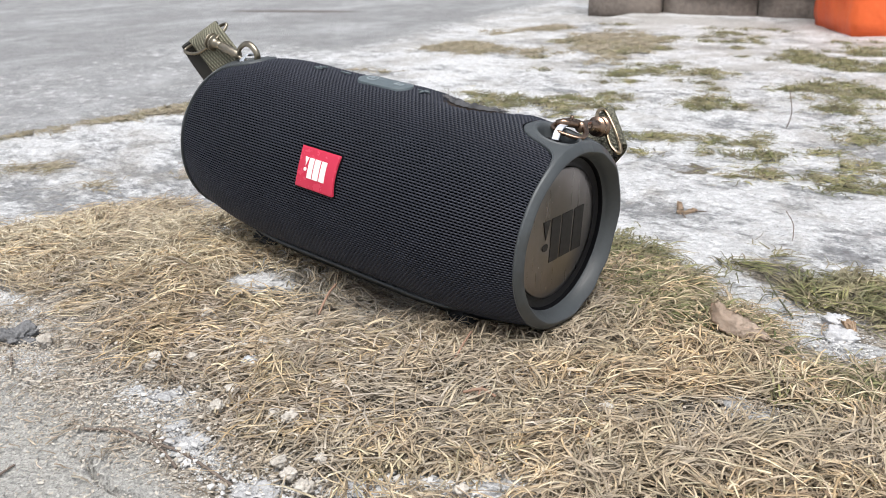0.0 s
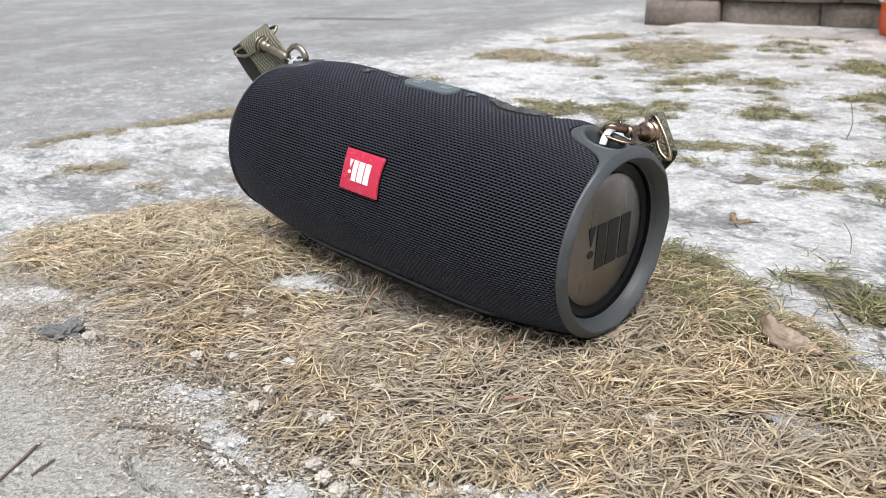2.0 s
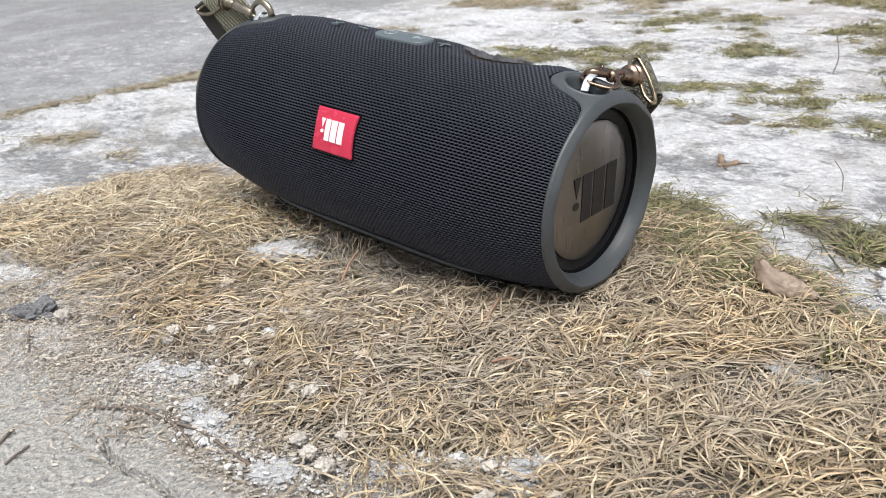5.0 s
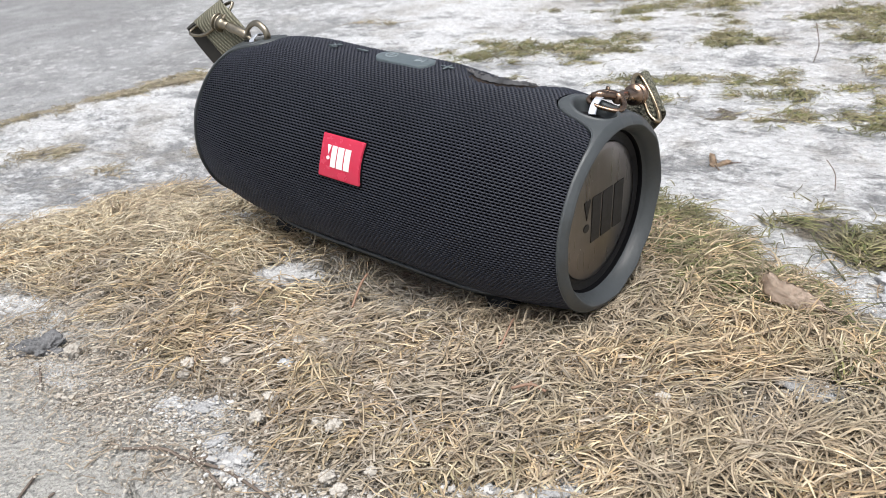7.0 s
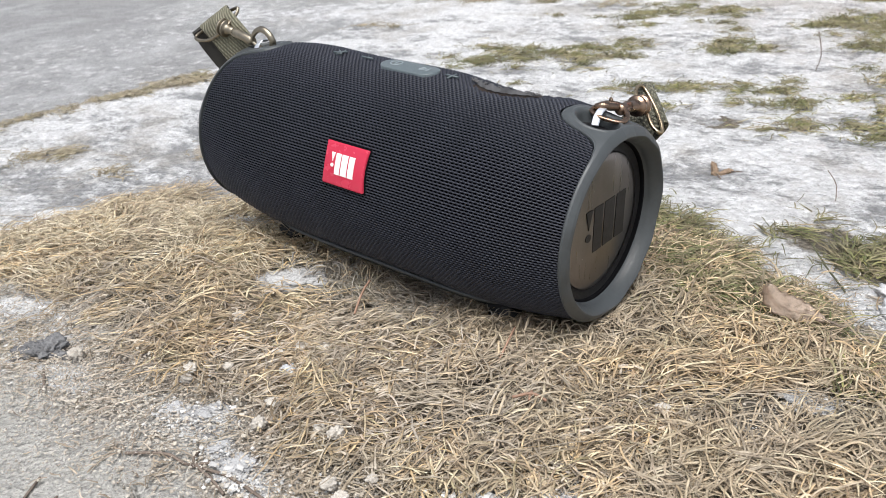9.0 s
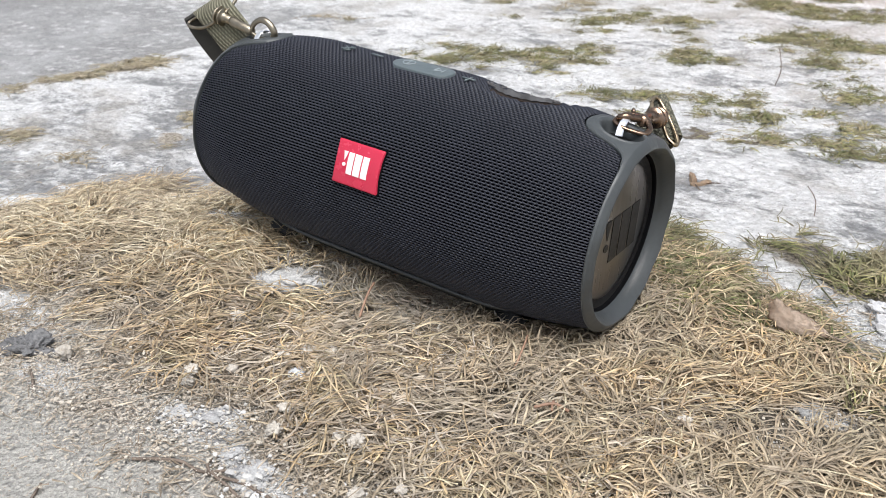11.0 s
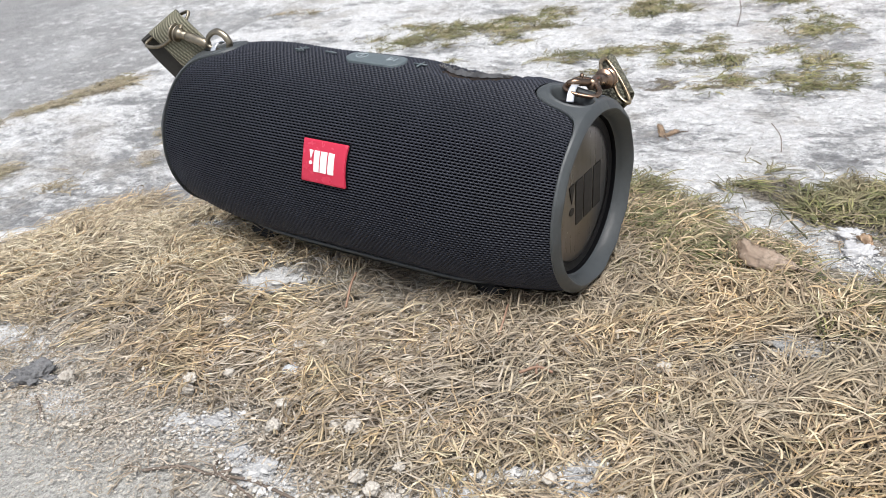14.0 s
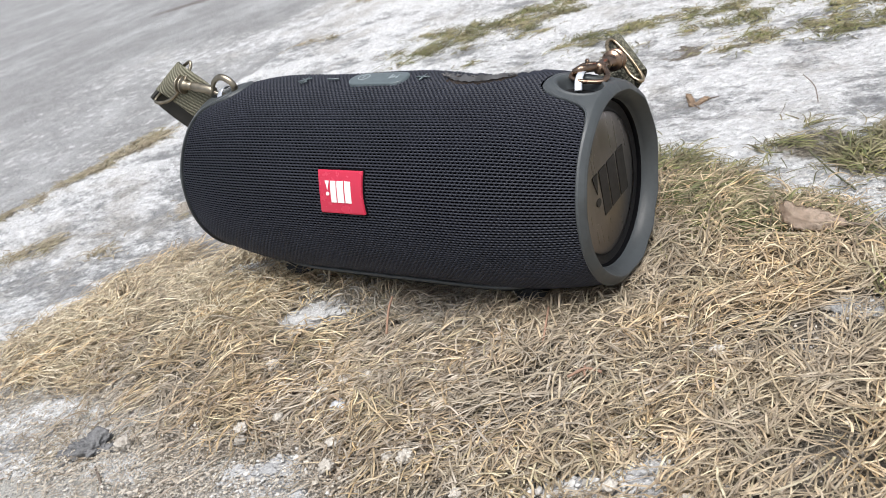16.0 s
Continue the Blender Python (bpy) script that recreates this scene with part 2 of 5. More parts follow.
def sand_side(x, y):
    """Above 0 on the bare sandy track in front of the grass."""
    return -0.222 + 0.10 * np.clip(x, -0.6, 0.02) * -1.0 - 0.05 * np.clip(x - 0.1, 0, 0.4) - y + 0.008 * ripple(x, y, 0.15)


def ice_lumps(x, y):
    """Uneven hummocks of the ice crust, about -1 to 1, two or three centimetres across."""
    return 0.65 * ripple(x * 0.75 + 5, y * 1.2, 0.085) + 0.5 * ripple(x + 9, y + 2, 0.03)


def height(x, y):
    x, y = np.asarray(x, float), np.asarray(y, float)
    near = np.exp(-(x * x + y * y) / 1.5)
    h = -0.010 + 0.020 * np.exp(-(((x + 0.13) / 0.13) ** 2 + ((y + 0.045) / 0.075) ** 2)) + 0.008 * np.exp(-(((x - 0.15) / 0.16) ** 2 + ((y - 0.0) / 0.10) ** 2))
    h = h + 0.004 * spots(STRAW, x, y) - 0.004 * smoothstep(-0.01, 0.05, sand_side(x, y))
    h = h + near * (0.0022 * ripple(x, y, 0.09) + 0.003 * ripple(x + 3, y - 1, 0.3))
    icy = smoothstep(0.1, 0.3, y - 0.25 * x) + smoothstep(0.25, 0.4, -x)
    wide = np.exp(-(x * x + y * y) / 4.0)
    h = h + 0.0042 * np.clip(icy, 0, 1) * wide * ice_lumps(x, y) * (1 - smoothstep(0.0, 0.06, road_side(x, y)))
    h = h - 0.0012 * smoothstep(0.0, 0.004, -0.2395 + 0.0022 * np.sin(x * 110) + 0.002 * np.sin(x * 47 + 1) - y) * smoothstep(0.0, 0.03, x) * near
    h = h - 0.0090 * np.exp(-((y + 0.2395 - 0.0022 * np.sin(x * 110) - 0.002 * np.sin(x * 47 + 1)) / 0.0014) ** 2) * smoothstep(0.0, 0.02, x) * (1 - smoothstep(0.10, 0.14, x))
    h = h - 0.012 * smoothstep(0.0, 0.06, road_side(x, y))
    return h


def stretched(lo, hi, step, reach, growth=1.06):
    mid = np.arange(lo, hi + step / 2, step)
    out, d, at = [], step, 0.0
    while at < reach:
        d *= growth
        at += d
        out.append(at)
    out = np.array(out)
    return np.concatenate([lo - out[::-1], mid, mid[-1] + out])


def ground_material():
    m = Nodes("winter_ground", 0.9)
    soil_f, soil_b = m.noise(420, 6, 0.65), m.noise(38, 5)
    soil = m.mix(soil_b, m.ramp(soil_f, (0.38, (0.19, 0.158, 0.125)), (0.62, (0.54, 0.48, 0.395))), m.ramp(soil_f, (0.38, (0.32, 0.28, 0.235)), (0.62, (0.74, 0.68, 0.59))))
    sand_f = m.noise(700, 5, 0.7)
    sand = m.mix(m.ramp(m.noise(22, 4), (0.35, 0.0), (0.65, 1.0)), m.ramp(sand_f, (0.36, (0.31, 0.30, 0.278)), (0.64, (0.57, 0.557, 0.527))), m.ramp(sand_f, (0.36, (0.38, 0.37, 0.343)), (0.64, (0.65, 0.637, 0.602))))
    crumbs, _ = m.cells(260)
    sand = m.mix(m.ramp(crumbs, (0.1, 0.5), (0.35, 0.0)), sand, (0.58, 0.55, 0.50))
    ice_b = m.noise(13, 7, 0.68, stretch=(0.8, 1.0, 1.0), warp=0.5)
    ice_m = m.noise(46, 7, 0.70, stretch=(0.75, 1.0, 1.0), warp=0.4)
    ice_f = m.noise(210, 6, 0.75)
    dull = m.ramp(ice_f, (0.34, (0.110, 0.113, 0.118)), (0.64, (0.36, 0.367, 0.378)))
    bright = m.ramp(ice_f, (0.3, (0.54, 0.543, 0.550)), (0.58, (0.865, 0.87, 0.88)))
    flakes = m.mix(0.5, m.noise(110, 5, 0.72, stretch=(0.6, 1.0, 1.0), warp=0.25), m.noise(260, 4, 0.7))
    patchy = m.mix(0.38, m.mix(0.56, ice_b, ice_m), flakes)
    patchy = m.calc("ADD", m.calc("SUBTRACT", patchy, m.layer("melt")), m.calc("MULTIPLY", m.layer("crest"), 0.080))
    ice_col = m.mix(m.ramp(patchy, (0.430, 0.0), (0.500, 1.0)), dull, bright)
    grain, _ = m.cells(120)
    ice_col = m.mix(m.ramp(grain, (0.3, 0.0), (0.65, 0.30)), ice_col, (0.36, 0.355, 0.35))
    grit = m.noise(330, 3, 0.8)
    ice_col = m.mix(m.ramp(grit, (0.58, 0.0), (0.70, 0.75)), ice_col, (0.15, 0.135, 0.115))
    ice_col = m.mix(m.ramp(m.calc("ADD", m.noise(9, 7, 0.75), m.layer("thaw")), (0.525, 0.0), (0.65, 0.6)), ice_col, m.ramp(ice_f, (0.36, (0.18, 0.165, 0.145)), (0.62, (0.50, 0.47, 0.43))))
    road_f = m.noise(260, 6, 0.7)
    road_col = m.mix(m.ramp(m.noise(5.0, 7, 0.7, stretch=(1.0, 0.7, 1.0), warp=0.5), (0.47, 0.0), (0.66, 0.65)), m.ramp(road_f, (0.3, (0.19, 0.19, 0.192)), (0.7, (0.39, 0.39, 0.39))), (0.54, 0.55, 0.56))
    road_col = m.mix(m.ramp(m.noise(30, 5, 0.7), (0.40, 0.45), (0.55, 0.0)), road_col, (0.19, 0.187, 0.185))
    stone_d, _ = m.cells(75)
    road_col = m.mix(m.ramp(m.calc("ADD", stone_d, m.calc("MULTIPLY", m.noise(40, 2), 0.9)), (0.48, 0.85), (0.56, 0.0)), road_col, (0.10, 0.095, 0.09))
    road_col = m.mix(m.ramp(m.calc("ADD", m.layer("worn"), m.calc("MULTIPLY", m.noise(14, 5), 0.5)), (0.70, 0.0), (0.85, 0.85)), road_col, (0.13, 0.105, 0.095))
    ragged = m.noise(60, 6, 0.65)
    edge = lambda name: m.ramp(m.calc("ADD", m.layer(name), m.calc("MULTIPLY", m.calc("SUBTRACT", ragged, 0.5), 0.9)), (0.42, 0.0), (0.58, 1.0))
    ice_mask, sand_mask, road_mask = edge("ice"), edge("sand"), edge("road")
    col = m.mix(sand_mask, soil, sand)
    # dark earth below grass, deepened to stand in for shade between blades
    col = m.mix(m.ramp(m.calc("ADD", m.layer("mat_shade"), m.calc("MULTIPLY", m.calc("SUBTRACT", ragged, 0.5), 0.9)), (0.35, 0.0), (0.70, 0.75)), col, m.ramp(soil_f, (0.36, (0.055, 0.046, 0.032)), (0.64, (0.20, 0.17, 0.125))))
    col = m.mix(ice_mask, col, ice_col)
    col = m.mix(road_mask, col, road_col)
    m.set("Base Color", col)
    m.set("Roughness", m.mix(ice_mask, (0.92, 0.92, 0.92), m.ramp(ice_f, (0.3, 0.45), (0.7, 0.8))))
    lift = m.mix(ice_mask, m.mix(0.5, soil_f, crumbs), m.mix(0.3, m.mix(0.5, m.mix(0.5, ice_m, flakes), ice_f), grain))
    m.bump(m.mix(m.calc("MULTIPLY", sand_mask, 0.3), lift, (0.5, 0.5, 0.5)), 1.0, 0.011)
    return m.mat


gx, gy = stretched(-0.72, 0.40, 0.0040, 300), stretched(-0.32, 1.00, 0.0040, 300)
gy = np.sort(np.concatenate([gy, np.arange(-0.2478, -0.2310, 0.0009)]))
GX, GY = np.meshgrid(gx, gy)
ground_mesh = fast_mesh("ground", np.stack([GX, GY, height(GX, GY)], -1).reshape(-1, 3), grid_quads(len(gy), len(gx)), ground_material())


def put_layer(mesh, name, values):
    mesh.attributes.new(name, "FLOAT", "POINT").data.foreach_set("value", np.asarray(values, np.float32).ravel())


tufts_here = spots(GREEN, GX, GY) * tattered(GX, GY)
straw_here = np.clip(spots(STRAW, GX, GY) + 0.8 * tufts_here + 0.8 * spots(NEAR_GREEN, GX, GY) + 0.9 * spots(FAR_STRAW, GX, GY), 0, 1)
icy_here = np.clip(smoothstep(0.02, 0.10, GY - 0.15 * np.clip(GX, -0.5, 0.5) - 0.02) + smoothstep(0.22, 0.32, -GX) * smoothstep(-0.16, -0.08, GY) + smoothstep(0.30, 0.40, -GX) + 1.2 * np.exp(-(((GX + 0.19) / 0.075) ** 2 + ((GY + 0.195) / 0.04) ** 2)), 0, 1)
icy_here = icy_here * (1 - 0.25 * (1 - smoothstep(0.12, 0.30, GY)) * smoothstep(0.05, 0.15, GX))
icy_base, frost_here = icy_here, 0 * GX
for fx, fy, fa, fb in ((0.008, -0.184, 0.020, 0.012), (0.062, -0.203, 0.024, 0.011), (0.240, -0.187, 0.022, 0.012), (0.198, -0.155, 0.018, 0.012), (0.166, -0.075, 0.014, 0.008), (-0.005, -0.119, 0.012, 0.008), (-0.10, -0.20, 0.03, 0.012), (0.165, -0.195, 0.028, 0.011), (0.255, -0.018, 0.014, 0.010), (0.13, -0.045, 0.020, 0.012), (0.165, -0.157, 0.020, 0.010), (0.192, -0.141, 0.016, 0.009), (0.108, -0.206, 0.015, 0.009)):
    frost_here = np.maximum(frost_here, 1.1 * np.exp(-(((GX - fx) / fa) ** 2 + ((GY - fy) / fb) ** 2)))
frost_here = np.maximum(frost_here, 1.15 * spots(ICE_STRIP, GX, GY))
put_layer(ground_mesh, "ice", np.maximum(icy_base * (1 - 0.75 * straw_here) * (1 - 0.6 * smoothstep(-0.02, 0.04, sand_side(GX, GY))), frost_here) + 0.05)
put_layer(ground_mesh, "thaw", 0.085 * smoothstep(0.50, 1.2, GY) + 0.10 * np.exp(-((GY - 1.72 - 0.12 * (GX + 0.4)) / 0.10) ** 2) * smoothstep(-1.0, -0.8, GX) + 0.05 * np.exp(-((GX + 0.45) / 0.20) ** 2 - ((GY - 0.02) / 0.20) ** 2))
# shade put into the soil colour, under tufts and straw mat
put_layer(ground_mesh, "mat_shade", np.maximum(tufts_here, 0.9 * spots(STRAW + NEAR_GREEN, GX, GY)))
put_layer(ground_mesh, "crest", ice_lumps(GX, GY))
put_layer(ground_mesh, "melt", 0.062 * np.exp(-((GX + 0.34) / 0.26) ** 2 - ((GY - 0.12) / 0.26) ** 2))
put_layer(ground_mesh, "worn", np.exp(-(((GX + 1.74) * 0.9 + (GY - 1.50) * 0.44) / 0.26) ** 2 - ((-(GX + 1.74) * 0.44 + (GY - 1.50) * 0.9) / 0.05) ** 2))
put_layer(ground_mesh, "sand", np.maximum(smoothstep(-0.03, 0.03, sand_side(GX, GY)), 0.55 * smoothstep(-0.10, -0.04, sand_side(GX, GY)) * (1 - smoothstep(0.02, 0.12, GX))))
past_edge = road_side(GX, GY)
put_layer(ground_mesh, "road", smoothstep(-0.02, 0.04, past_edge) * (1 - (0.42 + 0.22 * smoothstep(0.60, 0.95, GY)) * (1 - smoothstep(0.45, 1.1, past_edge)) * (1 - smoothstep(2.0, 3.0, GY)) * (1 - 0.6 * smoothstep(0.0, 0.25, -0.62 - 0.25 * GY - GX) * smoothstep(0.7, 1.1, GY))))
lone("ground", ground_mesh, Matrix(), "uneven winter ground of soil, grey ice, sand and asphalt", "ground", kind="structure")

# ---- grass ----
def grass_material(name, *colours):
    m = Nodes(name, 0.62)
    n = len(colours)
    pick = m.ramp(m.island(), *[((i + 0.5) / n, c) for i, c in enumerate(colours)])
    along = m.noise(160, 4, stretch=(1, 1, 1))
    if name == "pale_straw":
        pick = m.mix(m.ramp(m.noise(30, 3), (0.50, 0.0), (0.64, 0.4)), pick, (0.40, 0.33, 0.23))
    elif name != "winter_green_grass":
        pick = m.mix(m.ramp(m.noise(11, 4), (0.44, 0.0), (0.60, 0.6)), pick, (0.41, 0.36, 0.29))
        pick = m.mix(m.ramp(m.noise(34, 3), (0.52, 0.0), (0.66, 0.30)), pick, (0.58, 0.47, 0.32))
        pick = m.mix(m.ramp(m.noise(27, 3), (0.36, 0.22), (0.48, 0.0)), pick, (0.33, 0.30, 0.19))
        pick = m.mix(m.ramp(m.noise(52, 3), (0.54, 0.0), (0.66, 0.30)), pick, (0.14, 0.105, 0.07))
    else:
        pick = m.mix(m.ramp(m.noise(17, 4), (0.46, 0.0), (0.58, 0.6)), pick, (0.085, 0.105, 0.035))
        pick = m.mix(m.ramp(m.noise(24, 4), (0.50, 0.0), (0.62, 0.45)), pick, (0.40, 0.345, 0.24))
        pick = m.mix(m.ramp(m.noise(60, 3), (0.50, 0.0), (0.64, 0.6)), pick, (0.07, 0.062, 0.035))
    col = m.mix(m.ramp(along, (0.38, 0.6), (0.58, 0.0)), pick, (0.13, 0.098, 0.062))
    m.set("Base Color", col)
    m.bsdf.inputs["Subsurface Weight"].default_value = 0.0
    m.bump(m.noise(900, 2), 0.2, 0.0003)
    return m.mat


STRAW_COLOURS = ((0.105, 0.080, 0.051), (0.237, 0.183, 0.119), (0.817, 0.665, 0.449), (0.640, 0.480, 0.292), (0.278, 0.222, 0.153), (0.717, 0.573, 0.375), (0.320, 0.228, 0.150), (0.770, 0.560, 0.315), (0.621, 0.516, 0.379), (0.158, 0.117, 0.072), (0.770, 0.545, 0.290), (0.224, 0.165, 0.107), (0.668, 0.537, 0.362), (0.302, 0.205, 0.132), (0.289, 0.243, 0.123), (0.860, 0.756, 0.515))
GREEN_COLOURS = ((0.055, 0.062, 0.022), (0.10, 0.125, 0.035), (0.095, 0.085, 0.045), (0.44, 0.36, 0.23), (0.36, 0.32, 0.20), (0.13, 0.155, 0.045), (0.38, 0.34, 0.16), (0.20, 0.225, 0.07), (0.50, 0.43, 0.25), (0.16, 0.18, 0.07), (0.30, 0.29, 0.11), (0.22, 0.20, 0.10))
straw_mat = grass_material("dry_straw", *STRAW_COLOURS)
litter_mat = grass_material("grey_straw_litter", (0.239, 0.207, 0.163), (0.628, 0.552, 0.460), (0.179, 0.147, 0.116), (0.536, 0.463, 0.373), (0.214, 0.165, 0.123), (0.694, 0.607, 0.495), (0.264, 0.236, 0.203))
ash_mat = grass_material("ash_grey_straw", (0.20, 0.19, 0.175), (0.42, 0.405, 0.38), (0.12, 0.112, 0.10), (0.55, 0.53, 0.50), (0.30, 0.28, 0.25))
strip_mat = grass_material("olive_brown_straw", (0.30, 0.26, 0.17), (0.20, 0.18, 0.11), (0.44, 0.385, 0.27), (0.13, 0.115, 0.075), (0.52, 0.46, 0.34), (0.26, 0.24, 0.14))
green_mat = grass_material("winter_green_grass", *GREEN_COLOURS)


def under_speaker(x, y, z):
    """Heights kept below the speaker's round underside."""
    r = 0.0610 - 0.0094 * np.clip((np.abs(x) - 0.068) / 0.0725, 0, 1.1) ** 2
    off = y + 0.0066
    below = 0.0728 - 0.0847 * x - np.sqrt(np.clip(r * r - off * off, 0, None)) - 0.001
    return np.where((np.abs(x - 0.006) < 0.147) & (np.abs(off) < r), np.minimum(z, np.maximum(below, height(x, y) + 0.0004)), z)


def clear_of_speaker(x, y):
    """False under the speaker and on bare lumps."""
    return ~((np.abs(x - 0.0) < 0.132) & (np.abs(y + 0.0) < 0.024))


# bare frosty or crumbly places inside the mat
BARE = [(0.222, 0.047, 0.020, 0.012, 10, 1), (0.198, -0.155, 0.017, 0.015, 20, 1), (0.006, -0.186, 0.022, 0.014, 40, 1), (0.060, -0.204, 0.028, 0.014, -8, 1), (-0.047, -0.070, 0.027, 0.016, 25, 1), (0.166, -0.076, 0.014, 0.008, 30, 0.9), (-0.005, -0.119, 0.010, 0.007, 30, 0.9),
        (0.248, -0.020, 0.011, 0.008, 0, 0.9), (0.232, -0.160, 0.012, 0.010, 0, 0.9), (0.130, -0.195, 0.020, 0.012, 0, 0.9), (0.014, -0.104, 0.006, 0.012, -30, 0.8), (0.100, -0.178, 0.012, 0.006, 0, 0.8), (0.29, -0.12, 0.015, 0.010, 0, 0.9), (0.19, 0.03, 0.014, 0.009, 0, 0.8)]


FROSTY = [(0.162, -0.159, 0.030, 0.013, 20, 1.0), (0.194, -0.142, 0.022, 0.012, 30, 1.1), (0.110, -0.206, 0.020, 0.011, 10, 1.0), (0.146, -0.178, 0.016, 0.009, 20, 0.8), (0.147, 0.050, 0.010, 0.007, 0, 0.9), (0.271, 0.018, 0.012, 0.009, 0, 0.8), (0.107, -0.128, 0.010, 0.007, 0, 0.7), (0.243, -0.060, 0.012, 0.008, 0, 0.7), (-0.068, -0.166, 0.016, 0.010, 0, 0.9), (-0.101, -0.191, 0.016, 0.010, 0, 0.9)]


ASH = [(-0.005, -0.048, 0.075, 0.014, 4, 0.8), (-0.02, -0.058, 0.02, 0.012, 0, 0.7)]


def blades(name, patches, count, length, width, lift, heading, spread, material, label, seed, tuft=34, loose=0.22, joints=5, broken=False):
    """Blades of grass as narrow curved ribbons in one mesh: combed tufts that fan out, and loose single blades."""
    r = np.random.default_rng(seed)
    weights = np.array([p[2] * p[3] * p[5] for p in patches])

    def places(n):
        which = r.choice(len(patches), n, p=weights / weights.sum())
        P = np.array(patches)[which]
        ang, rad = r.uniform(0, math.tau, n), np.sqrt(r.uniform(0, 1, n)) * 1.15
        u, v, t = P[:, 2] * rad * np.cos(ang), P[:, 3] * rad * np.sin(ang), np.radians(P[:, 4])
        x, y = P[:, 0] + u * np.cos(t) - v * np.sin(t), P[:, 1] + u * np.sin(t) + v * np.cos(t)
        keep = r.uniform(0, 1, n) < np.clip(spots(patches, x, y) * 1.3, 0, 1) * np.clip(0.6 + 1.5 * ripple(x + 2, y, 0.06), 0.05, 1) * (tattered(x, y) if broken else 1)
        return x[keep], y[keep]

    cx, cy = places(2 * count // tuft)
    k = len(cx)
    lean = np.radians(heading) + 2.2 * np.clip(cx, 0, 0.28) + 0.7 * ripple(cx - 4, cy + 2, 0.13) + r.normal(0, np.radians(spread), k)
    scale, high = r.uniform(0.65, 1.15, k), r.uniform(0.15, 1.0, k)
    of = r.integers(0, k, count)
    gap = r.normal(0, 0.0045, (2, count))
    x, y = cx[of] + gap[0], cy[of] + gap[1]
    single = r.uniform(0, 1, count) < loose
    turn = lean[of] + r.normal(0, 0.38, count) + 45 * (gap[1] * np.cos(lean[of]) - gap[0] * np.sin(lean[of]))
    turn = np.where(single, r.uniform(0, math.tau, count), turn)
    x, y = np.where(single, x + r.normal(0, 0.012, count), x), np.where(single, y + r.normal(0, 0.012, count), y)
    mx, my = x + 0.5 * length[1] * 0.6 * np.cos(turn), y + 0.5 * length[1] * 0.6 * np.sin(turn)
    bare = np.maximum(spots(BARE + FROSTY + ICE_STRIP + ([] if material == ash_mat else ASH), mx, my), 0.7 * smoothstep(0.15, 0.5, ripple(mx + 7, my - 3, 0.022)) * (my < 0.2))
    keep = clear_of_speaker(x, y) & (r.uniform(0, 1, count) > bare)
    x, y, turn, of, single = x[keep], y[keep], turn[keep], of[keep], single[keep]
    n = len(x)
    size = r.uniform(length[0], length[1], n) * scale[of] * (0.55 + 0.45 * r.uniform(0, 1, n))
    wide = r.uniform(width[0], width[1], n)
    base = height(x, y) + r.uniform(-0.001, lift[0], n) * np.where(single, 1.0, 0.35 + 0.65 * high[of])
    rise = r.uniform(0, 1, n) ** 2.0 * lift[1] * np.where(single, 0.5, high[of])
    bend, kink = r.normal(0, 0.60, n), r.normal(0, 0.20, n)
    steps = np.linspace(0, 1, joints + 1)
    px, py = x.copy(), y.copy()
    lines = []
    for i, s in enumerate(steps):
        a = turn + bend * (s - 0.5) + kink * np.sin(7 * s)
        if i:
            px, py = px + np.cos(a) * size / joints, py + np.sin(a) * size / joints
        z = np.maximum(base + rise * np.sin(math.pi * (0.12 + 0.8 * s)), height(px, py) + 0.0006)
        z = under_speaker(px, py, z)
        w = wide * (1 - 0.65 * s ** 5) * (0.85 + 0.15 * math.sin(math.pi * min(1, s + 0.3)))
        nx, ny = -np.sin(a), np.cos(a)
        tilt = np.sin(turn * 7 + s * 2) * 0.5
        lines.append(np.stack([px - nx * w / 2, py - ny * w / 2, z - tilt * w / 2], -1))
        lines.append(np.stack([px, py, z + w * 0.45], -1))
        lines.append(np.stack([px + nx * w / 2, py + ny * w / 2, z + tilt * w / 2], -1))
    V = np.stack(lines, 1).reshape(-1, 3)
    q = np.array([[3 * i + k, 3 * i + k + 1, 3 * i + k + 4, 3 * i + k + 3] for i in range(joints) for k in (0, 1)])
    Q = (q[None] + (np.arange(n) * 3 * (joints + 1))[:, None, None]).reshape(-1, 4)
    return lone(name, fast_mesh(name, V, Q, material), Matrix(), label, "grass", kind="stuff")


DIRTY = [(-0.02, -0.125, 0.10, 0.045, 8, 1.0), (0.06, -0.13, 0.10, 0.05, 12, 1.0), (0.09, -0.08, 0.08, 0.045, 15, 0.8), (0.16, -0.07, 0.06, 0.03, 0, 0.9), (0.17, -0.14, 0.08, 0.04, 15, 0.9), (-0.15, -0.115, 0.08, 0.03, 20, 0.7)]
blades("dry_grass", STRAW, 36000, (0.014, 0.046), (0.00052, 0.00105), (0.010, 0.009), 62, 42, straw_mat, "flattened mat of dry straw-coloured grass on the ground", 3)
blades("dry_grass", [(0.05, -0.045, 0.12, 0.016, 3, 1.0), (0.125, -0.01, 0.018, 0.05, 0, 1.0), (-0.06, -0.035, 0.10, 0.014, 8, 0.8)], 4200, (0.012, 0.030), (0.0005, 0.0010), (0.008, 0.014), 60, 60, straw_mat, "upright dry grass against the underside of the speaker", 29, 16)
blades("dirty_grass", DIRTY, 11000, (0.012, 0.038), (0.00052, 0.00105), (0.009, 0.006), 55, 45, litter_mat, "dead grey-brown grass dusted with soil", 23)
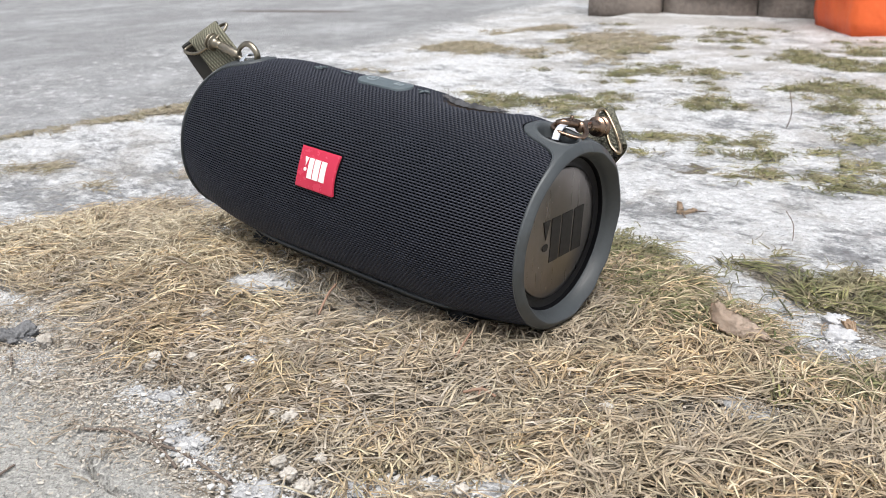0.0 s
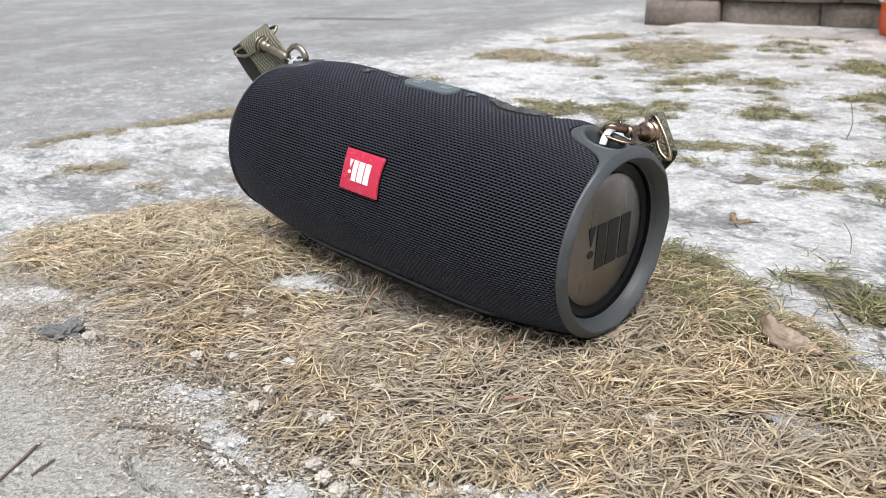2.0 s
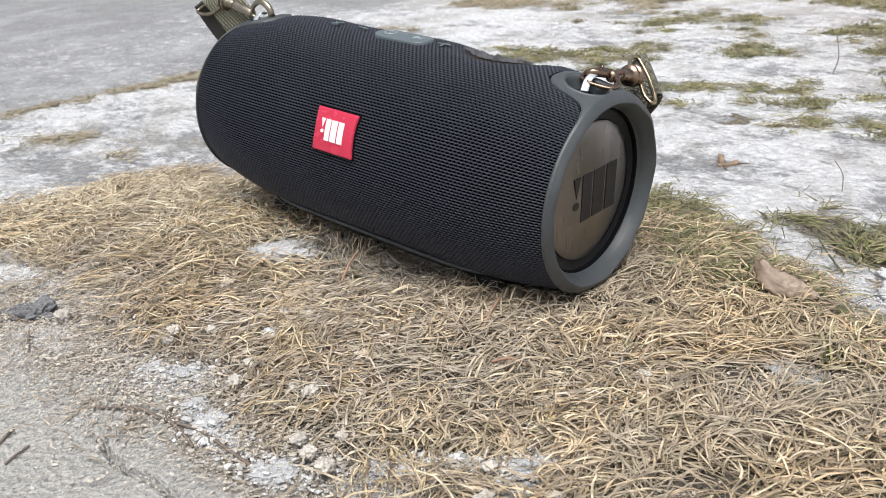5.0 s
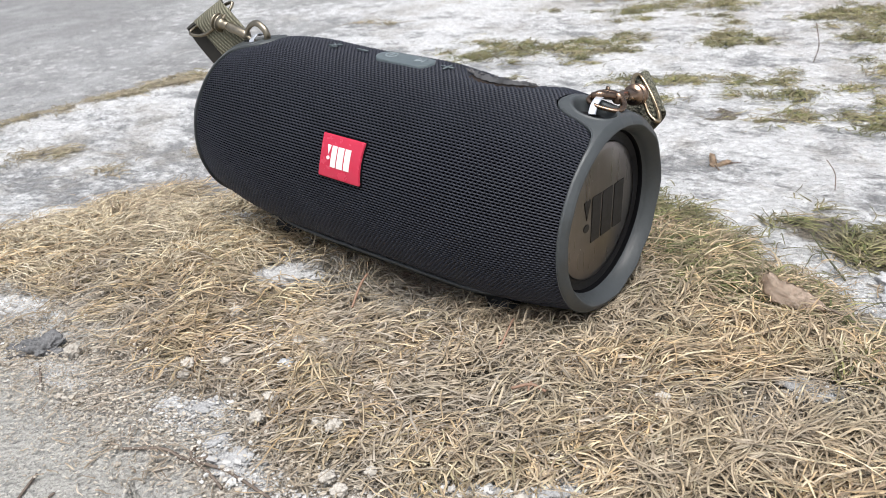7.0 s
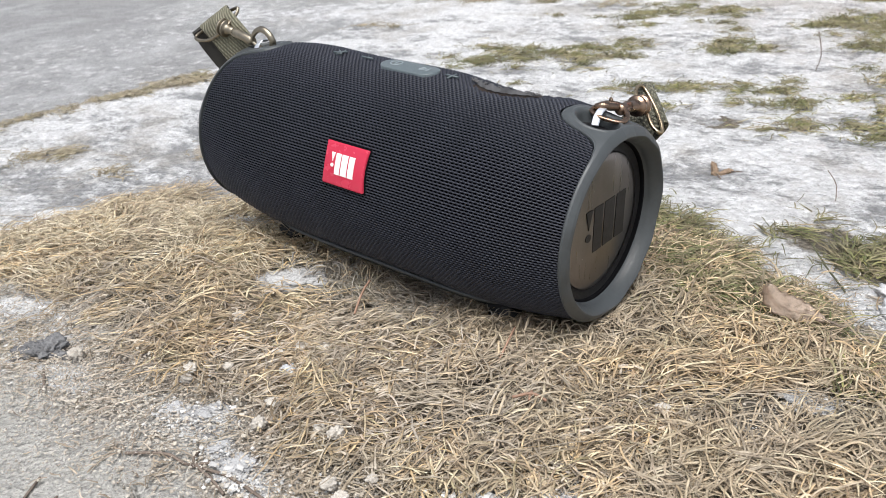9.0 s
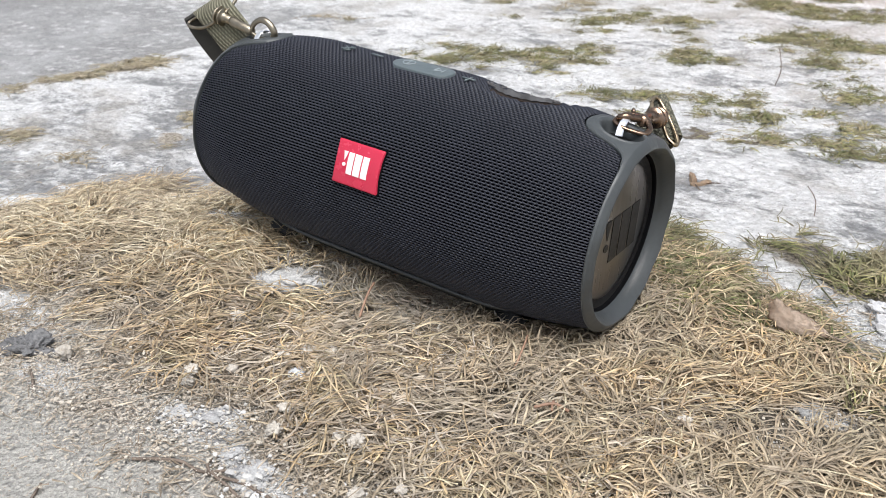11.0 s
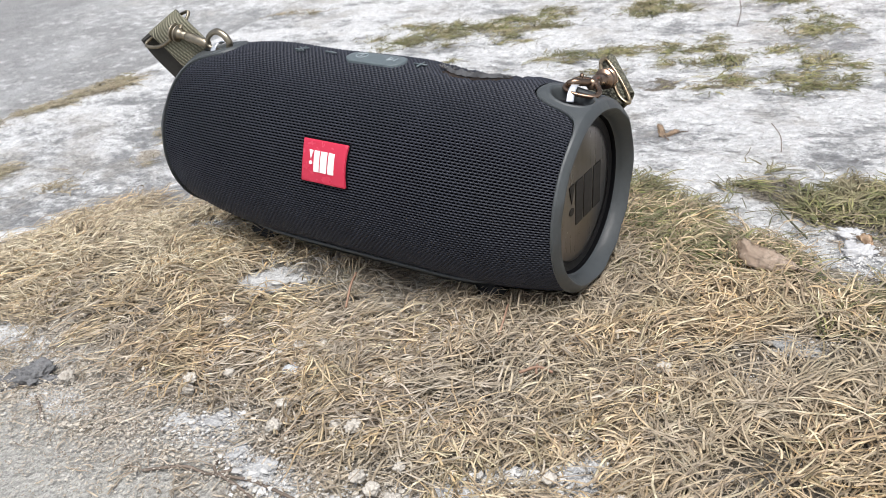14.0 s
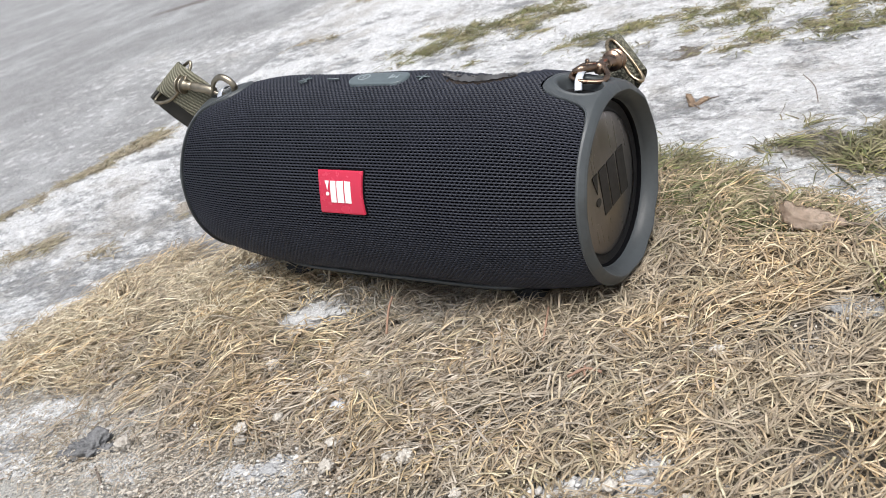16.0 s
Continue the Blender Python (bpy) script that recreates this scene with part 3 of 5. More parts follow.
pale_mat = grass_material("pale_straw", (0.72, 0.64, 0.48), (0.62, 0.54, 0.40), (0.46, 0.39, 0.28), (0.80, 0.72, 0.56), (0.34, 0.28, 0.19), (0.66, 0.56, 0.38))
blades("dry_grass", [(-0.21, -0.05, 0.14, 0.065, 28, 1.2), (-0.12, -0.06, 0.08, 0.045, 15, 0.9), (-0.28, -0.06, 0.07, 0.04, 30, 0.8)], 13000, (0.012, 0.040), (0.0005, 0.0010), (0.009, 0.008), 40, 40, pale_mat, "bleached pale dry grass combed flat", 37)
blades("dirty_grass", [(-0.01, -0.045, 0.060, 0.018, 4, 1.0), (-0.04, -0.045, 0.035, 0.016, 20, 0.8), (0.045, -0.046, 0.05, 0.016, 0, 0.9)], 4200, (0.008, 0.024), (0.0006, 0.0012), (0.006, 0.009), 40, 80, ash_mat, "ash-grey dead grass caked with frost under the speaker", 41, 10, 0.5)
chip_mat = grass_material("pale_chips", (0.62, 0.53, 0.43), (0.50, 0.42, 0.33), (0.70, 0.62, 0.52), (0.36, 0.29, 0.22), (0.58, 0.46, 0.36))
blades("straw_litter", DIRTY, 1300, (0.006, 0.018), (0.0007, 0.0013), (0.010, 0.004), 40, 90, chip_mat, "short pale chips of broken straw on the grass", 53, 8, 0.8, 3)
blades("straw_litter", [(-0.06, -0.165, 0.22, 0.06, 0, 1.3), (0.05, -0.20, 0.20, 0.03, 5, 1.0), (0.10, -0.08, 0.28, 0.12, 12, 1.0), (-0.16, -0.03, 0.20, 0.12, 25, 0.8), (0.24, 0.07, 0.12, 0.10, 0, 0.7)], 9500, (0.005, 0.022), (0.0005, 0.0010), (0.004, 0.004), 60, 80, litter_mat, "broken bits of straw strewn over soil and grass", 17, 8, 0.6, 3)
blades("dry_grass", FAR_STRAW, 11000, (0.010, 0.035), (0.0008, 0.0016), (0.004, 0.006), 70, 60, strip_mat, "strips of dry olive-brown grass along the road edge", 5, 14, 0.4, 3)
blades("green_grass", NEAR_GREEN, 12500, (0.012, 0.034), (0.00055, 0.00115), (0.007, 0.009), 30, 45, green_mat, "yellow-green winter grass beside the dry mat", 6, 24)
blades("green_grass", GREEN, 19000, (0.007, 0.026), (0.0007, 0.0014), (0.003, 0.007), 10, 60, green_mat, "tufts of half-green winter grass poking through ice", 8, 12, 0.45, 3, True)

# ---- the speaker ----
SPEAKER = pose(0.0062, -0.0066, 0.0733, 5.16, 4.856, 0)
TOP = 94.0


def girth(x):
    """The body's radius along its axis."""
    a = np.abs(x)
    return 0.0607 - 0.0094 * np.clip((a - 0.068) / 0.0725, 0, 1.1) ** 2


def rim_edge(angle):
    """Where the rubber end begins, with a tongue that reaches in at the top."""
    away = np.abs((np.asarray(angle, float) - TOP + 180) % 360 - 180)
    return np.interp(away, (0, 3, 6, 9, 12, 14, 15, 16.2, 18.3, 20.5, 23, 30, 40), (0.1055, 0.1056, 0.1062, 0.1079, 0.1110, 0.1150, 0.1178, 0.1236, 0.1298, 0.1328, 0.1346, 0.1364, 0.1368))


def on_body(x, angle, lift=0.0):
    """A point on the body; angle 0 faces the front, 90 the sky."""
    r, a = girth(x) + lift, np.radians(angle)
    return np.stack(np.broadcast_arrays(x, -r * np.cos(a), r * np.sin(a)), -1)


def torn_shape(x, angle):
    """Above 0 inside the torn hole of the fabric."""
    return 1 - np.hypot((x - 0.060) / 0.0205, (angle - 108.5) / (14.0 + 1.0 * np.sin(x * 500))) + 0.05 * np.sin(x * 900 + 0.4 * angle)


def fabric_material():
    m = Nodes("woven_speaker_fabric", 0.55)
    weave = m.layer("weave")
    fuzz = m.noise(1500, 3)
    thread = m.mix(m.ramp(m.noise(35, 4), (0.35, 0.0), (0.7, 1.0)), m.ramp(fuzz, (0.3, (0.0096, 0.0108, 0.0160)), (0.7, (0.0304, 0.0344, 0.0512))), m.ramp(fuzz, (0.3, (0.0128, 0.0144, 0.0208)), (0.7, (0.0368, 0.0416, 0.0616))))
    # colour follows weave height: shade in slots and low bridges is painted near black
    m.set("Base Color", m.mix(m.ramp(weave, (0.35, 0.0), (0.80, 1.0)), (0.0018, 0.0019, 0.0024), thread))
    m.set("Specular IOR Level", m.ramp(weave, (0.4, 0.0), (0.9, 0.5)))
    m.bump(fuzz, 0.25, 0.0002)
    return m.mat


rubber_mat = simple("grey_rubber", (0.057, 0.064, 0.068), 0.46, grain=420, vary=0.18, relief=0.12, depth=0.0003)
dark_rubber = simple("black_rubber", (0.012, 0.012, 0.013), 0.6, grain=400)
black_gap = simple("black_recess", (0.005, 0.005, 0.006), 0.9, grain=400)
black_gap.node_tree.nodes["Principled BSDF"].inputs["Specular IOR Level"].default_value = 0.05
core_mat = simple("black_plastic_core", (0.012, 0.012, 0.014), 0.45, grain=250)


def radiator_material():
    m = Nodes("brushed_dark_metal", 0.30, 1.0)
    fine, broad = m.noise(500, 4, stretch=(1, 1, 0.05)), m.noise(40, 4)
    specks, _ = m.cells(330)
    dust = m.calc("MULTIPLY", m.ramp(specks, (0.10, 1.0), (0.17, 0.0)), m.ramp(m.noise(60, 3), (0.56, 0.0), (0.64, 1.0)))
    m.set("Metallic", m.calc("SUBTRACT", 1.0, dust))
    m.set("Base Color", m.mix(dust, m.mix(m.ramp(broad, (0.3, 0.0), (0.7, 1.0)), (0.20, 0.182, 0.175), (0.285, 0.262, 0.253)), (0.55, 0.52, 0.50)))
    m.set("Roughness", m.ramp(fine, (0.3, 0.26), (0.7, 0.38)))
    m.set("Anisotropic", 0.7)
    tangent = m.tree.nodes.new("ShaderNodeTangent")
    tangent.direction_type, tangent.axis = "RADIAL", "X"
    m.set("Tangent", tangent.outputs[0])
    return m.mat


metal_disc = radiator_material()
emblem_dark = simple("dark_print", (0.012, 0.010, 0.009), 0.6, grain=300)
badge_red = simple("red_enamel", (0.52, 0.028, 0.066), 0.25, grain=150, vary=0.06, relief=0.03)
badge_white = simple("white_print", (0.82, 0.80, 0.80), 0.4, grain=300, vary=0.05)
panel_mat = simple("slate_rubber", (0.10, 0.125, 0.135), 0.42, grain=350, vary=0.12)
icon_mat = simple("pale_print", (0.27, 0.31, 0.33), 0.5, grain=350, vary=0.1)
silver_mat = simple("bright_silver_tag", (0.66, 0.69, 0.74), 0.36, 0.6, grain=200, vary=0.08)
bronze_mat = simple("antique_bronze", (0.27, 0.19, 0.14), 0.30, 1.0, grain=260, vary=0.45, relief=0.25)
nickel_mat = simple("worn_nickel", (0.31, 0.275, 0.215), 0.40, 1.0, grain=260, vary=0.3, relief=0.2)
brass_mat = simple("brass_wire", (0.42, 0.335, 0.225), 0.3, 1.0, grain=260, vary=0.2)

speaker = thing("portable_speaker", SPEAKER, "black cylindrical speaker, woven fabric torn on top, on dry grass", "speaker")

# inner core, seen through the tear and behind the weave
core_x = np.linspace(-0.137, 0.137, 60)
core_a = np.linspace(0, 360, 97)[:-1]
CX, CA = np.meshgrid(core_x, core_a, indexing="ij")
part("core", fast_mesh("core", on_body(CX, CA, -0.0052).reshape(-1, 3), grid_quads(60, 96, True), core_mat), speaker, "smooth black plastic core")

# woven fabric: staggered slots between rounded threads
ROWS_ROUND, PITCH = 226, 0.0028
fx = np.linspace(-0.1385, 0.1385, int(0.277 / PITCH * 7) + 1)
seen_rows, hidden_rows = np.arange(-48, 93, 0.2), np.arange(93, 178, 1.0)
fa = np.concatenate([seen_rows, hidden_rows]) * 360.0 / ROWS_ROUND
FX, FA = np.meshgrid(fx, fa, indexing="ij")
row_at = FA * ROWS_ROUND / 360.0
row_no = np.floor(row_at)
fv = row_at - row_no
fu = FX / PITCH + 0.5 * (row_no % 2) + 0.06 * np.sin(row_no * 1.7)
fu = fu - np.floor(fu)
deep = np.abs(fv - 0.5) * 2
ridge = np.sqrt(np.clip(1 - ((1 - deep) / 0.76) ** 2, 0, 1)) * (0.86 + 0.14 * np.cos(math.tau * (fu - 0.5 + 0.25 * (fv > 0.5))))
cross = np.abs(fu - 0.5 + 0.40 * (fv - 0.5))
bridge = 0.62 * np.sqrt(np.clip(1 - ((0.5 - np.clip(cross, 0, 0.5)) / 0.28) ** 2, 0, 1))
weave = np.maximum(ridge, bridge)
lift = 0.0018 * weave - 0.0016
dent = 0.0005 * np.sin(FX * 60 + 1.0) * smoothstep(60, 90, FA) * (1 - smoothstep(110, 140, FA))
near_tear = torn_shape(FX, FA)
lift = lift + dent - 0.0034 * smoothstep(-0.9, 0.1, near_tear)
fabric_v = on_body(FX, FA, lift).reshape(-1, 3)
fabric_q = grid_quads(len(fx), len(fa), True)
mid_x, mid_a = FX.reshape(-1)[fabric_q].mean(1), FA.reshape(-1)[fabric_q[:, 0]]
keep = (np.abs(mid_x) < rim_edge(mid_a) - 0.0008) & (torn_shape(mid_x, mid_a) < 0)
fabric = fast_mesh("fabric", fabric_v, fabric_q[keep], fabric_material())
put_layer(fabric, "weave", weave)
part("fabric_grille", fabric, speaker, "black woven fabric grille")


def end_cap(sign):
    """The rubber end: a skin over the body, a rounded lip with shallow facets, and a bore."""
    ang = np.concatenate([np.arange(0, TOP - 26), np.arange(TOP - 26, TOP + 26, 0.2), np.arange(TOP + 26, 360)])
    edge = rim_edge(ang)
    facet = (ang / 30.0 + 0.18 * np.sin(np.radians(3 * ang))) % 1.0
    wobble = 0.0007 * np.cos(np.radians(3 * (ang - 30))) + 0.0010 * (np.abs(facet - 0.5) * 2 - 0.5)
    rings = []
    for s in (0.0, 0.0, 0.02, 0.08, *np.linspace(0.12, 1.0, 50)):
        x = edge + (0.1372 - edge) * s
        out = 0.0015 * smoothstep(0, 0.06, s) - 0.0005 * smoothstep(0.12, 0.4, s) - 0.0050 * (len(rings) == 0)
        r = girth(x) + out
        dip = np.hypot((x - 0.1243) / 0.0122, ((ang - TOP + 180) % 360 - 180) / 10.2)
        r = r - 0.0075 * (1 - smoothstep(0.80, 0.97, dip)) + 0.0005 * np.exp(-((dip - 1.06) / 0.07) ** 2)
        rings.append((x, r))
    lip = 0.1407 + 0.5 * wobble
    crest = 0.0487 + wobble * 0.5
    rings += [(0.1380 + 0.2 * wobble, 0.0527 + 0.5 * wobble), (0.1381 + 0.2 * wobble, 0.0526 + 0.5 * wobble), (lip - 0.0009, crest + 0.0019), (lip - 0.0007, crest + 0.0016), (lip - 0.00015, crest + 0.0003), (lip - 0.00005, crest - 0.0001), (lip - 0.0003, crest - 0.0004), (lip - 0.0016, crest - 0.0014),
              (lip - 0.0042, 0.0455 + wobble * 0.3), (0.1345 + 0 * ang, 0.0446 + 0 * ang), (0.1318 + 0 * ang, 0.0442 + 0 * ang), (0.1316 + 0 * ang, 0.0436 + 0 * ang)]
    a = np.radians(ang)
    V = np.stack([np.stack([sign * x, -r * np.cos(a), r * np.sin(a)], -1) for x, r in rings]).reshape(-1, 3)
    Q = grid_quads(len(rings), len(ang), True)
    return fast_mesh("end_cap", V, Q[:, ::-1] if sign > 0 else Q, rubber_mat)


def ring_disc(sign, rows, material, name):
    """A round plate facing along the axis from rows of (x, radius)."""
    a = np.linspace(0, math.tau, 97)[:-1]
    V = np.stack([np.stack([np.full(96, sign * x), -r * np.cos(a), r * np.sin(a)], -1) for x, r in rows]).reshape(-1, 3)
    Q = grid_quads(len(rows), 96, True)
    return fast_mesh(name, V, Q[:, ::-1] if sign > 0 else Q, material)


# the plain blocks of the emblem, in a field 3 wide and 2 high
def emblem(field):
    """Outlines of the emblem: a wedge, a dot and three upright blocks."""
    dot = [(-1.27 + 0.19 * math.cos(k * math.tau / 12), -0.22 + 0.17 * math.sin(k * math.tau / 12)) for k in range(12)]
    wedge = [(-1.5, 0.95), (-1.05, 0.95), (-1.27, 0.12)]
    rise = np.linspace(-1.0, 0.95, 7)
    blocks = [[(x, v) for v in rise] + [(x + w, v) for v in rise[::-1]] for x, w in ((-0.92, 0.60), (-0.20, 0.72), (0.66, 0.66))]
    return [[field(u, v) for u, v in shape] for shape in (wedge, dot, *blocks)]


def shapes_mesh(outlines, back):
    """Raised thin shapes in one mesh: outlines of 3D points, each with sides that go back by a vector; upright blocks bend in six steps."""
    bm = bmesh.new()
    for pts in outlines:
        top = [bm.verts.new(p) for p in pts]
        low = [bm.verts.new(Vector(p) + Vector(back)) for p in pts]
        n = len(pts)
        if n == 14:
            for i in range(6):
                bm.faces.new((top[i], top[i + 1], top[n - 2 - i], top[n - 1 - i]))
        else:
            bm.faces.new(top)
        for i in range(n):
            j = (i + 1) % len(pts)
            bm.faces.new((top[i], low[i], low[j], top[j]))
    bmesh.ops.recalc_face_normals(bm, faces=bm.faces)
    me = bpy.data.meshes.new("emblem")
    bm.to_mesh(me)
    bm.free()
    return me


for sign in (1, -1):
    cap = part("end_cap", end_cap(sign), speaker, "charcoal rubber end cap")
    part("bore", ring_disc(sign, [(0.13185, 0.0446), (0.13175, 0.0434), (0.1305, 0.0433), (0.1290, 0.0432), (0.1280, 0.0428)], black_gap, "bore"), cap, "black inner wall of the end cap")
    part("surround", ring_disc(sign, [(0.1290, 0.0440), (0.1296, 0.0432), (0.1272, 0.0410), (0.1288, 0.0386), (0.1288, 0.0374)], dark_rubber, "surround"), cap, "black rubber surround")
    disc = part("radiator", ring_disc(sign, [(0.1286, 0.0381), (0.1296, 0.0379), (0.1300, 0.0373), (0.1301, 0.034), (0.1302, 0.02), (0.1303, 0.0004)], metal_disc, "radiator"), cap, "brushed grey-brown metal disc")
    tilt = radians(-4)
    field = lambda u, v: (sign * 0.1306, sign * (0.005 + 0.0146 * u * math.cos(tilt) - 0.0133 * v * math.sin(tilt)), -0.002 + 0.0146 * u * math.sin(tilt) + 0.0133 * v * math.cos(tilt))
    bm = shapes_mesh(emblem(field), (-sign * 0.0006, 0, 0))
    part("emblem", bm, speaker, "dark printed emblem of plain blocks", emblem_dark)


def body_patch(x0, x1, a0, a1, corner, lift, thick, pinch=0.0):
    """A curved plate with rounded corners that hugs the body; pinch bows its ends inwards."""
    bm = bmesh.new()
    outline = []
    half_x, half_a = (x1 - x0) / 2, radians(a1 - a0) / 2 * 0.0615
    for k in range(48):
        t = k * math.tau / 48
        c, s = math.cos(t), math.sin(t)
        ux = math.copysign(half_x - corner, c) + corner * c if half_x > corner else half_x * c
        ua = math.copysign(half_a - corner, s) + corner * s if half_a > corner else half_a * s
        outline.append((ux, ua))
    full = []
    for (px, pa), (qx, qa) in zip(outline, outline[1:] + outline[:1]):
        pieces = max(1, round(math.hypot(qx - px, qa - pa) / 0.003))
        full += [(px + (qx - px) * k / pieces, pa + (qa - pa) * k / pieces) for k in range(pieces)]
    outline = [(ux * (1 - pinch * (1 - (ua / half_a) ** 2)), ua) for ux, ua in full]
    count = len(outline)
    steps = (1.0, 1.0, 0.97, 0.9, 0.7, 0.45, 0.2)
    rings = []
    for i, k in enumerate(steps):
        up = lift - thick if i == 0 else lift - (0.0003 if i == 1 else 0.0)
        ring = []
        for ux, ua in outline:
            p = on_body((x0 + x1) / 2 + ux * k, (a0 + a1) / 2 + math.degrees(ua * k / 0.0615), up)
            ring.append(bm.verts.new(Vector(p)))
        rings.append(ring)
    for a, b in zip(rings, rings[1:]):
        for k in range(count):
            bm.faces.new((a[k], a[(k + 1) % count], b[(k + 1) % count], b[k]))
    bm.faces.new(rings[-1])
    bmesh.ops.recalc_face_normals(bm, faces=bm.faces)
    return bm


# bed coloured black to stand in for the shadow gap round the badge
part("badge_bed", body_patch(-0.0165, 0.0165, 9.9, 34.2, 0.0010, 0.0004, 0.002, 0.04), speaker, "recess frame, black with the gap's shade in its colour", black_gap)
badge = part("badge", body_patch(-0.0156, 0.0156, 10.8, 33.4, 0.0008, 0.0018, 0.003, 0.045), speaker, "bright red badge", badge_red)
badge_field = lambda u, v: tuple(on_body(-0.0006 + 0.0063 * u, 22.4 + 5.6 * v, 0.00205))
part("emblem", shapes_mesh(emblem(badge_field), (0, 0.0004, 0)), badge, "white printed emblem of plain blocks", badge_white)

panel = part("button_panel", body_patch(-0.0200, 0.0200, 86.0, 101.5, 0.0080, 0.0016, 0.003), speaker, "slate-grey rubber button panel", panel_mat)


def mark(points, width, closed=False, lift=0.0022):
    """A raised line on the body through (x, angle) points."""
    return tube([Vector(on_body(x, a, lift)) for x, a in points], width / 2, 6, closed)


round_mark = [(-0.0105 + 0.0036 * math.cos(k * math.tau / 20), 94 + 3.4 * math.sin(k * math.tau / 20)) for k in range(20)]
part("power_mark", mark(round_mark, 0.0008, True, 0.0017), panel, "pale ring mark", icon_mat)
part("power_mark", mark([(-0.0105, 92.2), (-0.0105, 95.8)], 0.0008, False, 0.0017), panel, "pale bar mark", icon_mat)
part("play_mark", mark([(0.0085, 91.5), (0.0085, 96.5), (0.0118, 94), (0.0085, 91.5)], 0.0009, False, 0.0017), panel, "pale triangle mark", icon_mat)
part("play_mark", mark([(0.0135, 91.5), (0.0135, 96.5)], 0.0009, False, 0.0017), panel, "pale bar mark", icon_mat)
part("button_mark", mark([(-0.0385, 94.5), (-0.0300, 94.5)], 0.0012, False, 0.0008), speaker, "raised bar mark", panel_mat)
part("button_mark", mark([(0.0255, 94.5), (0.0345, 94.5)], 0.0012, False, 0.0008), speaker, "raised bar mark", panel_mat)
part("button_mark", mark([(0.0300, 90.5), (0.0300, 98.5)], 0.0012, False, 0.0008), speaker, "raised bar mark", panel_mat)
part("button_mark", mark([(-0.060, 92), (-0.053, 97), (-0.0565, 99), (-0.0565, 90), (-0.053, 92), (-0.060, 97)], 0.0010, False, 0.0007), speaker, "raised crossed mark", panel_mat)

# the tear: curled fabric lips, a scuffed plate below, loose threads
fray_mat = simple("frayed_threads", (0.16, 0.155, 0.155), 0.8, grain=500, vary=0.4)
plate_mat = simple("scuffed_plastic", (0.034, 0.026, 0.022), 0.85, grain=120, vary=0.5)
plate_mat.node_tree.nodes["Principled BSDF"].inputs["Specular IOR Level"].default_value = 0.12
lip_mat = simple("rubbed_fabric_edge", (0.085, 0.085, 0.09), 0.9, grain=500, vary=0.4)
part("bare_plate", body_patch(0.0400, 0.0810, 94.0, 126.0, 0.006, -0.0034, 0.002), speaker, "scuffed dark plastic under the torn fabric", plate_mat)
fr = random.Random(4)
for side in (-1,):
    bm = bmesh.new()
    rows = []
    for i in range(40):
        x = 0.0395 + 0.0415 * i / 39
        bell = math.sin(math.pi * (i + 0.5) / 40) ** 0.5
        a = 108.5 + side * 14.0 * bell
        row = []
        for k in range(5):
            up = -0.0026 + k * 0.0007 * (0.8 + 0.3 * fr.random()) * (0.4 + 0.5 * bell + 0.2 * math.sin(i * 0.6 + side)) + 0.0002 * math.sin(i * 1.3)
            row.append(bm.verts.new(Vector(on_body(x + fr.uniform(-0.0004, 0.0004), a - side * k * (0.35 + 0.25 * math.sin(i * 0.45)) - side * 0.15 * fr.random(), up))))
        rows.append(row)
    for a, b in zip(rows, rows[1:]):
        for k in range(4):
            bm.faces.new((a[k], a[k + 1], b[k + 1], b[k]))
    part("torn_lip", bm, speaker, "curled frayed edge of fabric", lip_mat)
bm = bmesh.new()
for i in range(54):
    x0 = fr.choice((fr.gauss(0.0415, 0.003), fr.gauss(0.0425, 0.004), fr.uniform(0.040, 0.081), fr.gauss(0.080, 0.003)))
    a0 = 108.5 - fr.uniform(6.0, 14.5) * (0.35 + 0.65 * math.sin(math.pi * min(1, max(0, (x0 - 0.039) / 0.043))))
    start = Vector(on_body(x0, a0, -0.0022))
    out = start.copy()
    out.x = 0
    out.normalize()
    way = Vector((fr.uniform(-1, 1), 0, 0)) + out * fr.uniform(0.0, 0.45)
    line = [start + way * (0.0040 * s * fr.uniform(0.5, 1.3)) + Vector((fr.uniform(-1, 1), fr.uniform(-1, 1), fr.uniform(-0.5, 1))) * 0.0006 for s in (0, 0.35, 0.7, 1.0)]
    strand = tube(line, 0.00022, 4)
    joined = bpy.data.meshes.new("loose_threads")
    strand.to_mesh(joined)
    strand.free()
    bm.from_mesh(joined)
    bpy.data.meshes.remove(joined)
part("loose_threads", bm, speaker, "grey frayed threads round the tear", fray_mat)

# base strip and feet
base = bmesh.new()
rows = []
for x in np.linspace(-0.098, 0.098, 40):
    taper = 1 - 0.35 * abs(x / 0.098) ** 6
    rows.append([base.verts.new(Vector((x, y * taper, z))) for y, z in ((-0.0365, -0.0480), (-0.0378, -0.0500), (-0.0360, -0.0520), (-0.0300, -0.0580), (-0.018, -0.0620), (0.018, -0.0620), (0.036, -0.0520), (0.0365, -0.0480))])
for a, b in zip(rows, rows[1:]):
    for k in range(7):
        base.faces.new((a[k], a[k + 1], b[k + 1], b[k]))
base.faces.new(rows[0][::-1]), base.faces.new(rows[-1])
bmesh.ops.recalc_face_normals(base, faces=base.faces)
base_strip = part("base_strip", base, speaker, "black rubber base strip", dark_rubber)
piping_line = [(x, -0.0392 + 0.012 * abs(x / 0.098) ** 8, -0.0478) for x in np.linspace(-0.098, 0.098, 30)]
part("piping", tube(piping_line, 0.0013, 8), base_strip, "thin raised edge of the base", rubber_mat)
